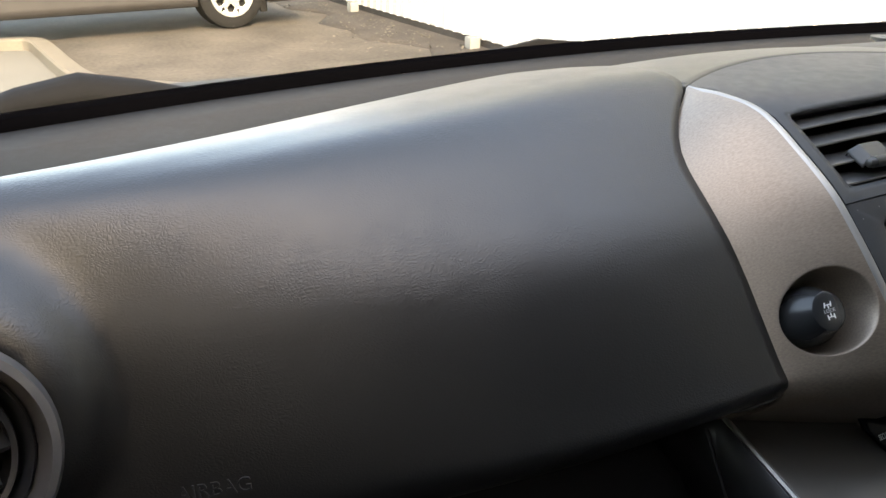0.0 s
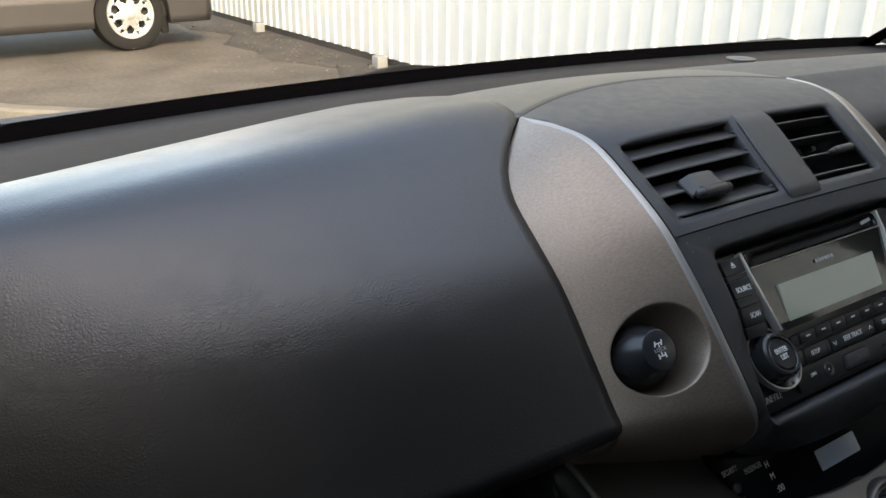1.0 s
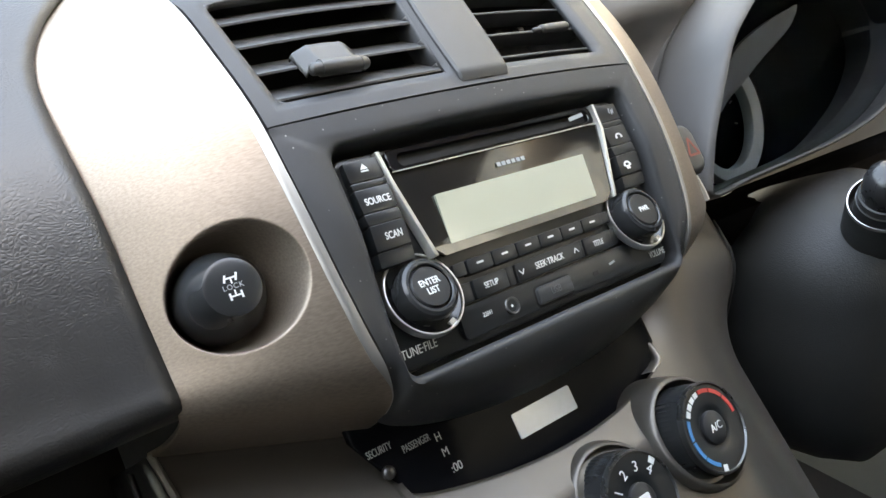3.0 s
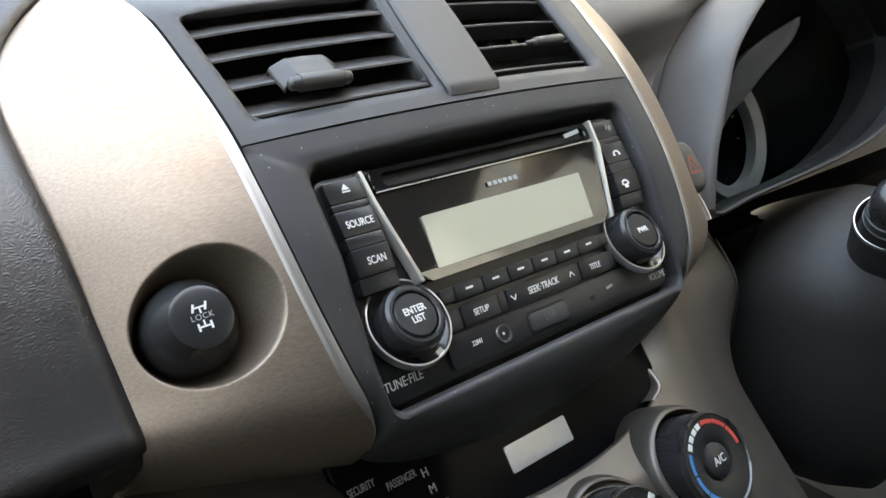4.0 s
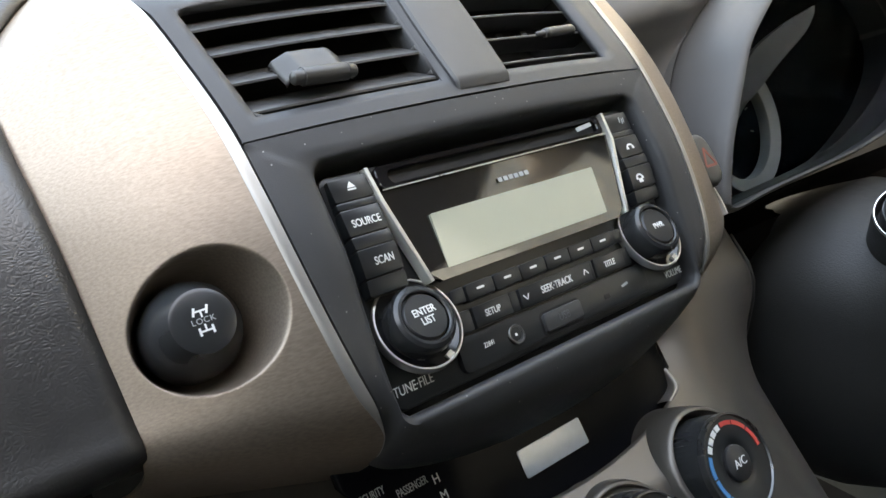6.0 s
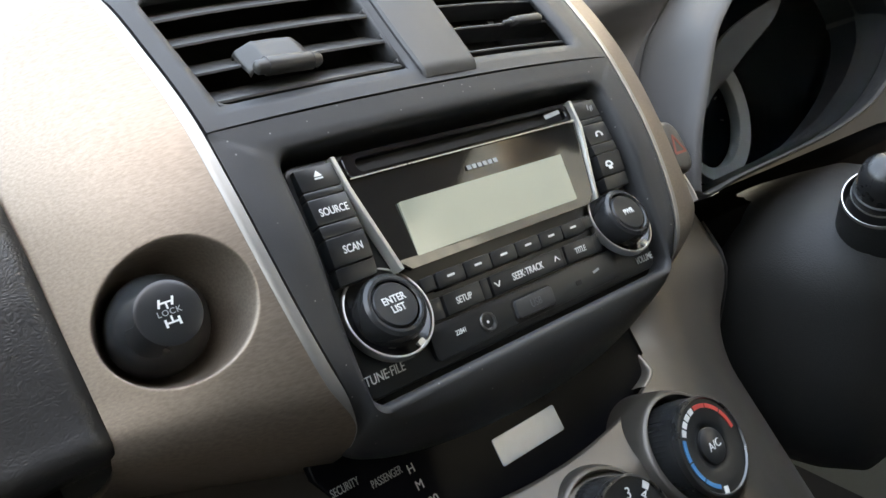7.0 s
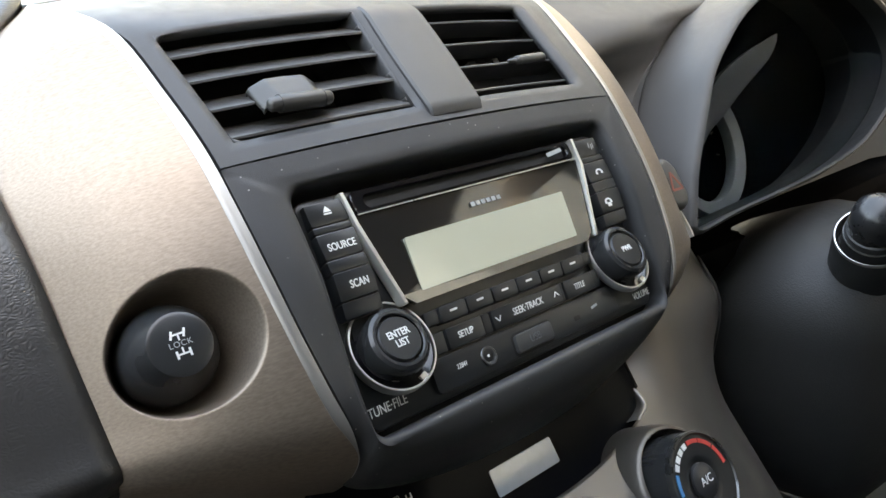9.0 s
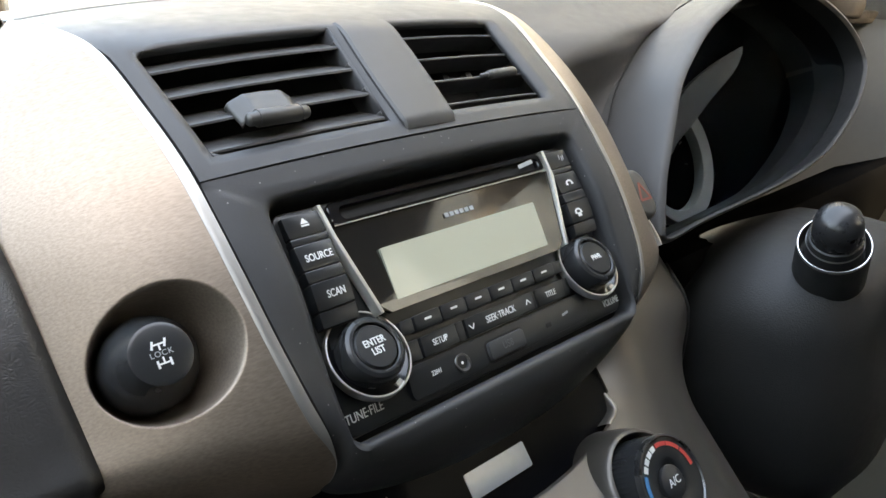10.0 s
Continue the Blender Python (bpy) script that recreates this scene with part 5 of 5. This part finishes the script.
    lettering("flap_lettering", "USB", 0.36 * CM, (0.02 * CM, -0.104 * CM, -4.72 * CM), DIM_PRINT, flap, squeeze=0.85, warp=lean)
    bm = bmesh.new()
    slab(bm, [(x * CM, z * CM) for x, z in rounded(3.15, 3.55, -4.84, -4.62, 0.04, 2)], 0.10 * CM, 0.3 * CM, 0, lean)
    part("microphone_hole", bm, DEEP_BLACK, r, smooth=0)
    bm = bmesh.new()
    bar(bm, (4.55 * CM, 0.11 * CM + lean(0, -0.0455), -4.58 * CM), (5.05 * CM, 0.11 * CM + lean(0, -0.0455), -4.50 * CM), 0.0012, 0.0002)
    part("socket_mark", bm, GREY_PRINT, r, "small grey mark", smooth=0)
    rotary("tuning_knob", -7.78, -2.62, r, "ENTER|LIST", 0.0031)
    rotary("volume_knob", 7.78, -2.62, r, "PWR", 0.0029)


MASK = surface("display_mask_grey", (0.008, 0.0085, 0.009), 0.05, vary=0.05, rough_vary=0.01, coat=1.0)
FLAP = surface("flap_rubber", (0.040, 0.040, 0.041), 0.45, vary=0.08)
DARK_METAL = surface("dark_metal", (0.10, 0.10, 0.10), 0.3, metal=0.8, vary=0.1)
radio()


# ---- clock strip under the radio
def arc_low(u):
    return -12.15 + 0.0145 * u * u


def clock_strip():
    c = thing("clock_strip", "glossy black clock and warning-lamp strip under the radio", "clock", STACK)
    # hollow glossy cover, its lower edge along the fascia's arc
    bm = bmesh.new()
    rows = []
    for k in range(61):
        u = -11.4 + 21.7 * k / 60
        low = arc_low(u) - 1.3 + max(0, -u - 8.6) * 1.5
        rows.append([Vector((u, 5.5 + 0.012 * max(0, abs(u) - 5) ** 2 - 0.008 * max(0, abs(u) - 5), low + (-6.2 - low) * q)) * CM for q in [j / 12 for j in range(13)]])
    grid(bm, rows)
    part("cover", bm, CLOCK_BLACK, c, smooth=60, solid=0.003, offset=1)
    bm = bmesh.new()
    slab(bm, [(x * CM, z * CM) for x, z in rounded(-2.45, 2.05, -11.0, -9.62, 0.12, 3)], 5.46 * CM, 5.6 * CM, 0.02 * CM)
    part("clock_display", bm, LCD_CLOCK, c, "clock display, switched off, pale blue with the sky's reflection painted in", smooth=0)
    for name, s, u, v, h, q in (("security_lettering", "SECURITY", -10.35, -8.25, 0.36, 0.62), ("passenger_lettering", "PASSENGER", -8.35, -8.72, 0.36, 0.62), ("hour_lettering", "H", -7.08, -8.92, 0.42, 0.9), ("minute_lettering", "M", -7.02, -9.72, 0.42, 0.9), ("reset_lettering", ":00", -6.75, -10.60, 0.42, 0.95)):
        lettering(name, s, h * CM, (u * CM, 5.485 * CM, v * CM), PRINT if len(s) < 4 else GREY_PRINT, c, label="pale lettering", squeeze=q)
    bm = bmesh.new()
    lathe(bm, [(0.0, -0.0012), (0.0022, -0.0009), (0.0032, 0.0), (0.0034, 0.002)], 28, (-10.25 * CM, 5.49 * CM, -9.35 * CM))
    part("warning_lamp", bm, DARK_METAL, c, "small dark lamp lens")


clock_strip()


# ---- lower console fascia with the climate knobs
def fascia_depth(u, v):
    """Slopes up to the clock strip; beside the stack it runs on as a steeper, flatter flank."""
    f = min(1, max(0, (u - 8.5) / 6.5))
    f = f * f * (3 - 2 * f)
    left = 3.1 + 0.62 * (v + 14) if v > -14 else 3.1 + 0.18 * (v + 14)
    flank = 4.6 + 0.10 * (v + 14) + (0.012 + 0.040 * (lambda g: g * g * (3 - 2 * g))(min(1, max(0, (-6.5 - v) / 8)))) * max(0, u - 12.5) ** 2
    return left * (1 - f) + flank * f + 0.00077 * min(abs(u), 15) ** 2.4


def fascia_top(u):
    """Upper edge of the fascia: along the clock strip's arc, then up beside the stack."""
    a = abs(u)
    if a < 9.7:
        return arc_low(u) + 0.12 * max(0, a - 8.6) ** 2
    return min(arc_low(9.7) + 0.145 + (a - 9.7) * 9, -4.25 if u < 0 else -3.0)


def climate():
    f = thing("climate_panel", "bronze-silver lower console panel holding the climate knobs", "climate panel", STACK)
    bm = bmesh.new()
    rows = []
    us = sorted([-18.75 + 43.0 * k / 90 for k in range(91)] + [side * (9.70 + d) for side in (-1, 1) for d in (0.0, 0.06, 0.12, 0.2, 0.3, 0.45, 0.6)])
    for u in us:
        top = fascia_top(u)
        rows.append([Vector((u, fascia_depth(u, v), v)) * CM for v in [top + (-27 - top) * (j / 39) ** 1.2 for j in range(40)]])
    grid(bm, rows)
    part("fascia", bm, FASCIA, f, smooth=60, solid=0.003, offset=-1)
    # rolled pale lip where the fascia turns up round the clock strip's end
    bm = bmesh.new()
    rows = []
    for q in spline([(8.0, -11.25, 0), (8.9, -11.02, 0), (9.5, -10.72, 0), (9.72, -10.2, 0), (9.82, -9.4, 0), (9.95, -8.4, 0), (10.1, -7.2, 0)], 24):
        w = fascia_depth(q.x + 0.1, q.y)
        rows.append([Vector((q.x + dx, w + dy, q.y + dz)) * CM for dx, dy, dz in ((-0.16, 0.7, 0.10), (-0.14, 0.15, 0.10), (-0.06, -0.06, 0.05), (0.06, -0.12, 0.0), (0.20, -0.09, -0.05), (0.32, 0.05, -0.08))])
    grid(bm, rows)
    part("corner_flange", bm, TRIM_EDGE, f, "pale rolled corner of the panel", smooth=60)
    # edge line at the passenger side
    bm = bmesh.new()
    rows = [[Vector((-18.72 + d, fascia_depth(-18.65, v) + e, v)) * CM for d, e in ((-0.04, 0.25), (-0.06, 0.02), (0.02, -0.06), (0.12, -0.02))] for v in [-4.2 - 1.2 * k for k in range(20)]]
    grid(bm, rows)
    part("edge_line", bm, TRIM_EDGE, f, "bright thin edge of the panel", solid=0.001)
    bm = bmesh.new()
    rows = [[Vector((-18.72, fascia_depth(-18.65, v) + e, v)) * CM for e in (0.2, 4, 9)] for v in [-4.2 - 1.2 * k for k in range(20)]]
    grid(bm, rows)
    part("side_wall", bm, SOFT_BLACK, f, "black flank of the console", solid=0.002)
    bm = bmesh.new()
    rows = [[Vector((24.2 + 0.3 * e, fascia_depth(24.2, v) + e - 0.1, v)) * CM for e in (0.0, 4, 10)] for v in [-4.2 - 1.2 * k for k in range(20)]]
    grid(bm, rows)
    part("driver_side_wall", bm, SOFT_BLACK, f, "black flank of the console", solid=0.002)


def climate_knob(kind, u, v, face_w, label):
    k = thing(kind, label, "knob", STACK @ Matrix.Translation((u * CM, face_w * CM, v * CM)), group="climate knobs")
    bm = bmesh.new()
    lathe(bm, [(0.0356, 0.034), (0.0342, 0.0220), (0.0333, 0.0165), (0.0322, 0.0125), (0.0308, 0.0105), (0.0297, 0.0104), (0.0287, 0.0130), (0.0278, 0.028)], 72)
    for q in bm.verts:
        q.co.y += 0.22 * q.co.z
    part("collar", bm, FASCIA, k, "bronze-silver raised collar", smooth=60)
    bm = bmesh.new()
    n = 120
    prof = [(0.0264, 0.034), (0.0258, 0.012), (0.0250, 0.006), (0.0246, 0.0025)]
    rows = [[Vector((r * (1 + (0.010 if i % 2 and j < 3 else 0)) * math.cos(2 * math.pi * i / n), y, r * (1 + (0.010 if i % 2 and j < 3 else 0)) * math.sin(2 * math.pi * i / n))) for i in range(n)] for j, (r, y) in enumerate(prof)]
    grid(bm, rows, close=True)
    part("grip", bm, RUBBER, k, "knurled black rubber grip", smooth=20)
    bm = bmesh.new()
    lathe(bm, [(0.0252, 0.0035), (0.0254, 0.0010), (0.0250, -0.0005), (0.0240, -0.0008), (0.0234, 0.0002)], 72)
    part("face_ring", bm, DARK_METAL, k, "dark metal ring round the face", smooth=50)
    bm = bmesh.new()
    lathe(bm, [(0.0236, 0.0004), (0.0135, 0.0006), (0.0105, 0.0012), (0.0095, 0.0020), (0.0, 0.0022)], 72)
    part("face", bm, FACE_BLACK, k, smooth=50)
    bm = bmesh.new()
    lathe(bm, [(0.0, -0.0008), (0.0078, -0.0006), (0.0090, 0.0002), (0.0092, 0.0022)], 48)
    part("cap", bm, SOFT_BLACK, k, smooth=35)

    def arc(name, a0, a1, r0, r1, mat, lab):
        bm = bmesh.new()
        m = max(2, int(abs(a1 - a0) / 4))
        o = [(r1 * math.cos(radians(a0 + (a1 - a0) * i / m)), r1 * math.sin(radians(a0 + (a1 - a0) * i / m))) for i in range(m + 1)]
        q = [(r0 * math.cos(radians(a0 + (a1 - a0) * i / m)), r0 * math.sin(radians(a0 + (a1 - a0) * i / m))) for i in range(m, -1, -1)]
        slab(bm, o + q, 0.0000, 0.0010)
        part(name, bm, mat, k, lab, smooth=0)
    if kind == "temperature_knob":
        for i in range(4):
            arc("scale_mark", 96 + 13 * i, 106 + 13 * i, 0.0185, 0.0212, PRINT, "white scale block")
        for a0, a1 in ((92, 68), (66, 38), (35, 4)):
            arc("warm_scale", a0, a1, 0.0190, 0.0212, RED, "red scale arc")
        for a0, a1 in ((150, 180), (183, 212), (215, 244)):
            arc("cold_scale", a0, a1, 0.0190, 0.0212, BLUE, "blue scale arc")
        arc("pointer", 250, 258, 0.0200, 0.0246, PRINT, "white pointer")
        lettering("cap_lettering", "A/C", 0.0042, (0, -0.0010, 0), PRINT, k, label="white lettering")
    else:
        for i, s in enumerate("01234"):
            a = radians(178 - 34 * i)
            lettering("digit", s, 0.0052, (0.0165 * math.cos(a), -0.0001, 0.0165 * math.sin(a)), PRINT, k, turn=(178 - 34 * i) - 90, label="white digit")
        arc("pointer", 36, 46, 0.0200, 0.0246, PRINT, "white pointer")
        bm = bmesh.new()
        slab(bm, rounded(-0.004, 0.004, -0.003, 0.003, 0.001, 3), -0.0012, 0.0)
        part("cap_mark", bm, PRINT, k, "white symbol", smooth=0)
    return k


climate()
climate_knob("temperature_knob", 6.75, -14.85, 1.3, "black temperature knob with blue and red scale arcs")
climate_knob("fan_knob", -0.05, -15.9, 1.6, "black fan speed knob with white digits")


HAZARD = surface("hazard_grey", (0.05, 0.047, 0.042), 0.4, vary=0.06, grain=0.05)


# ---- hazard switch beside the driver's trim
hz = thing("hazard_switch", "dark hazard switch with a dull red triangle", "switch", STACK @ Matrix.Translation((16.85 * CM, 1.6 * CM, 0.35 * CM)) @ pose(0, 0, 0, 0, 0, 2))
bm = bmesh.new()
slab(bm, [(x * CM, z * CM) for x, z in rounded(-1.1, 1.1, -1.75, 1.75, 1.05, 8)], 0.0, 0.025, 0.004)
part("button", bm, HAZARD, hz, smooth=60)
bm = bmesh.new()
tri = [(0.05, 0.66), (-0.5, -0.5), (0.62, -0.5)]
for i in range(3):
    a, b = tri[i], tri[(i + 1) % 3]
    bar(bm, (a[0] * CM, 0, a[1] * CM), (b[0] * CM, 0, b[1] * CM), 0.0016, 0.0003)
part("triangle", bm, DULL_RED, hz, "dull red triangle", smooth=0)
bm = bmesh.new()
grid(bm, [[Vector((q.x + dx, 0.6 + dy, q.y)) * CM for dx, dy in ((-0.14, 0.25), (-0.06, 0.0), (0.06, 0.0), (0.14, 0.25))] for q in spline([(0.1, -1.5, 0), (0.22, -2.2, 0), (0.25, -2.9, 0), (0.18, -3.5, 0)], 12)])
part("bright_edge", bm, CHROME, hz, "thin bright edge under the button", smooth=60)


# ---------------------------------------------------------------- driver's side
# near-black without sheen: the shade under the dials is put into this colour
KNEE = surface("knee_panel_shade", (0.0045, 0.0046, 0.0048), 0.9, vary=0.15, spec=0.0)
COLUMN = surface("column_grey", (0.029, 0.0292, 0.0292), 0.5, vary=0.10, grain=0.55, grain_scale=900, spec=0.3)
HOOD_LINE = [(-10.3, -8.55), (-10.1, -8.0), (-8.6, -5.2), (-7.0, -3.1), (-5.3, -1.0), (-3.3, 1.3), (-0.4, 3.3), (2.4, 4.9), (5.5, 6.1), (10.3, 7.5), (15.5, 8.3), (20.5, 7.9), (25.5, 6.2), (29.3, 4.0),
             (31.2, 1.6), (31.0, -0.6), (27.2, -3.4), (22.5, -5.4), (16.9, -7.0), (9.5, -7.9), (2.6, -8.2), (-5.0, -8.4), (-9.2, -8.7)]


def binnacle():
    """Instrument hood: a leaning shell with a slanted flank, flat below and open to the driver."""
    m = pose(0.30, 0.045, 1.034, -25, 0, 0)
    h = thing("instrument_hood", "charcoal hood round the unlit instrument dials", "instrument cluster", m)
    n = 120
    closed = [Vector((x, 0, z)) for x, z in HOOD_LINE]
    line = spline(closed + [closed[0]], n + 1)[:n]
    out = []
    for k in range(n):
        e = line[(k + 2) % n] - line[k - 2]
        out.append(Vector((-e.z, 0, e.x)).normalized())

    def ring(d, y, low=0.5):
        """The opening's line moved outward by d (less below) at the depth y, in centimetres."""
        r = []
        for p, o in zip(line, out):
            f = min(1, max(low, 0.5 + 1.6 * o.z + (0.55 if o.x < -0.3 else 0)))
            r.append(Vector((p.x + o.x * d * f, y, p.z + o.z * d * f)) * CM)
        return r
    bm = bmesh.new()
    grid(bm, [ring(1.9, 9.0, 1), ring(1.4, 6.0, 1), ring(0.5, 2.5, 1), ring(0.05, 0.6), ring(0.0, 0.15)], close=True)
    part("bowl", bm, BOWL, h, "dark inner wall of the hood", smooth=60)
    bm = bmesh.new()
    grid(bm, [ring(-0.05, 0.3), ring(0.0, 0.1), ring(0.12, -0.05), ring(0.4, 0.0), ring(0.62, 0.35), ring(0.8, 1.2), ring(1.05, 2.6), ring(1.32, 4.3), ring(1.42, 4.8), ring(1.40, 5.05), ring(1.2, 5.6)], close=True)
    part("hood", bm, HOOD, h, "charcoal front of the hood", smooth=60)
    bm = bmesh.new()
    grid(bm, [ring(1.3, 5.4), ring(1.42, 5.12), ring(1.52, 5.06), ring(1.72, 6.0), ring(2.2, 8.5), ring(2.9, 14.0)], close=True, skip=lambda i, j: 0.5 + 1.6 * out[j].z + (0.55 if out[j].x < -0.3 else 0) < 0.8)
    part("cowl", bm, HOOD, h, "charcoal cowl behind the hood's seam", smooth=60)
    bm = bmesh.new()
    slab(bm, [(p.x, p.z) for p in ring(1.86, 0, 1)], 0.0885, 0.093)
    part("dial_plate", bm, DIAL_BLACK, h, smooth=0)
    for name, u, v, r0, r1, d, mat in (("dial_ring", 4.8, -3.9, 4.45, 5.7, 7.0, DIAL_RING),):
        bm = bmesh.new()
        lathe(bm, [(r1 * CM, 0.012), (r1 * CM, 0.0005), ((r1 - 0.06) * CM, 0.0), ((r0 + 0.1) * CM, 0.003), (r0 * CM, 0.005), (r0 * CM, 0.012)], 80, (u * CM, d * CM, v * CM))
        part(name, bm, mat, h, "grey dial ring", smooth=35)
    # clear lens over the dials, its tint added to darken them like shade
    bm = bmesh.new()
    slab(bm, [(q.x, q.z) for q in ring(0.42, 0, 1)], 0.0235, 0.0250)
    lens = part("lens", bm, DIAL_LENS, h, "clear lens, tinted to deepen the shade over the dials", smooth=0)
    lens.visible_shadow = False
    # grey fin that sweeps up from the dial ring
    bm = bmesh.new()
    top = spline([(-2.5, -3.3, 0), (-1.6, -1.9, 0), (1.5, 0.95, 0), (6.6, 2.65, 0), (13.0, 3.95, 0)], 24)
    low = spline([(12.6, 3.3, 0), (10.4, 1.9, 0), (5.2, -0.1, 0), (1.5, -1.7, 0), (-0.9, -2.6, 0), (-2.2, -3.4, 0)], 24)
    slab(bm, [(q.x * CM, q.y * CM) for q in top + low], 3.0 * CM, 3.35 * CM, 0.05 * CM)
    part("dial_fin", bm, DIAL_FIN, h, "grey fin over the dial", smooth=35)
    for k in range(9):
        t = radians(235 - 31 * k)
        bm = bmesh.new()
        bar(bm, (4.8 * CM + 0.034 * math.cos(t), 0.0845, -3.9 * CM + 0.034 * math.sin(t)), (4.8 * CM + 0.039 * math.cos(t), 0.0845, -3.9 * CM + 0.039 * math.sin(t)), 0.0014, 0.0003)
        part("dial_mark", bm, DIM_PRINT, h, smooth=0)
    return h


BOWL = surface("bowl_grey", (0.021, 0.0215, 0.0215), 0.5, vary=0.08, spec=0.3)
DIAL_BLACK = surface("dial_black", (0.0030, 0.0038, 0.0045), 0.8, vary=0.08, spec=0.0)
DIAL_RING = surface("dial_ring", (0.20, 0.22, 0.215), 0.42, vary=0.06)
DIAL_LENS = pane_mat("dial_lens", (0.72, 0.74, 0.76), sheen=0.0008)
DIAL_FIN = surface("dial_fin", (0.055, 0.057, 0.055), 0.45, vary=0.06)
binnacle()


def column():
    c = thing("steering_column", "charcoal steering column shroud", "steering column")
    bm = bmesh.new()
    rows = []
    for y, z, rx, rz in ((0.16, 0.780, 0.120, 0.083), (0.09, 0.805, 0.120, 0.083), (0.05, 0.828, 0.120, 0.083), (0.02, 0.843, 0.119, 0.083), (-0.03, 0.850, 0.115, 0.082), (-0.06, 0.854, 0.106, 0.078), (-0.08, 0.858, 0.086, 0.064), (-0.092, 0.860, 0.050, 0.036)):
        ring = []
        for k in range(64):
            a = 2 * math.pi * k / 64
            ca, sa = math.cos(a), math.sin(a)
            ring.append(Vector((0.40 + rx * math.copysign(abs(ca) ** 0.8, ca), y + 0.25 * rz * sa * (sa < 0), z + rz * math.copysign(abs(sa) ** 0.8, sa) * (1.0 if sa > 0 else 2.0))))
        rows.append(ring)
    grid(bm, rows, close=True)
    bm.verts.ensure_lookup_table()
    bm.faces.new(bm.verts[-64:])
    part("shroud", bm, COLUMN, c, smooth=60)
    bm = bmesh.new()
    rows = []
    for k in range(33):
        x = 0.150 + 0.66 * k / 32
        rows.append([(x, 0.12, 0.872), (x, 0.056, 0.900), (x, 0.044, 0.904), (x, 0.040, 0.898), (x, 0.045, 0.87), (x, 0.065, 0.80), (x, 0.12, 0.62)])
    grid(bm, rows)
    part("knee_panel", bm, KNEE, c, "panel under the dials, blackened to stand for the shaded gap", smooth=50, solid=0.004)
    k = thing("column_switch", "round black column switch with thin chrome rings", "switch", Matrix.Translation((0.311, -0.06, 0.944)) @ Vector((-0.57, -0.18, 0.80)).to_track_quat('-Y', 'Z').to_matrix().to_4x4())
    bm = bmesh.new()
    lathe(bm, [(0.0262, 0.05), (0.0254, 0.016), (0.0250, 0.003), (0.0247, 0.001), (0.0243, -0.0004), (0.0237, -0.0004), (0.0233, 0.0006), (0.0230, 0.016)], 72)
    part("sleeve", bm, COLUMN, k, "dark grey sleeve", smooth=35)
    bm = bmesh.new()
    lathe(bm, [(0.0248, 0.002), (0.0248, 0.0002), (0.0245, -0.0009), (0.0239, -0.0009), (0.0235, 0.0004)], 72)
    part("chrome_ring", bm, CHROME, k, "thin chrome ring", smooth=35)
    bm = bmesh.new()
    lathe(bm, [(0.0235, 0.002), (0.0212, 0.009), (0.0, 0.011)], 64)
    part("cup", bm, DEEP_BLACK, k)
    bm = bmesh.new()
    lathe(bm, [(0.0192, 0.011), (0.0190, -0.008), (0.0184, -0.0108), (0.0172, -0.0116)], 64)
    part("barrel", bm, SOFT_BLACK, k, smooth=35)
    bm = bmesh.new()
    lathe(bm, [(0.0191, -0.0035), (0.0195, -0.0045), (0.0191, -0.0055), (0.0184, -0.0055)], 64)
    part("thin_ring", bm, CHROME, k, "thin chrome ring")
    bm = bmesh.new()
    lathe(bm, [(0.0, -0.037), (0.0060, -0.0365), (0.0112, -0.0345), (0.0150, -0.0305), (0.0168, -0.0240), (0.0173, -0.0116)], 56)
    part("knob", bm, KNOB_BLACK, k, "rounded black knob", smooth=60)


KNOB_BLACK = surface("knob_black", (0.02, 0.02, 0.021), 0.26, vary=0.1)
column()
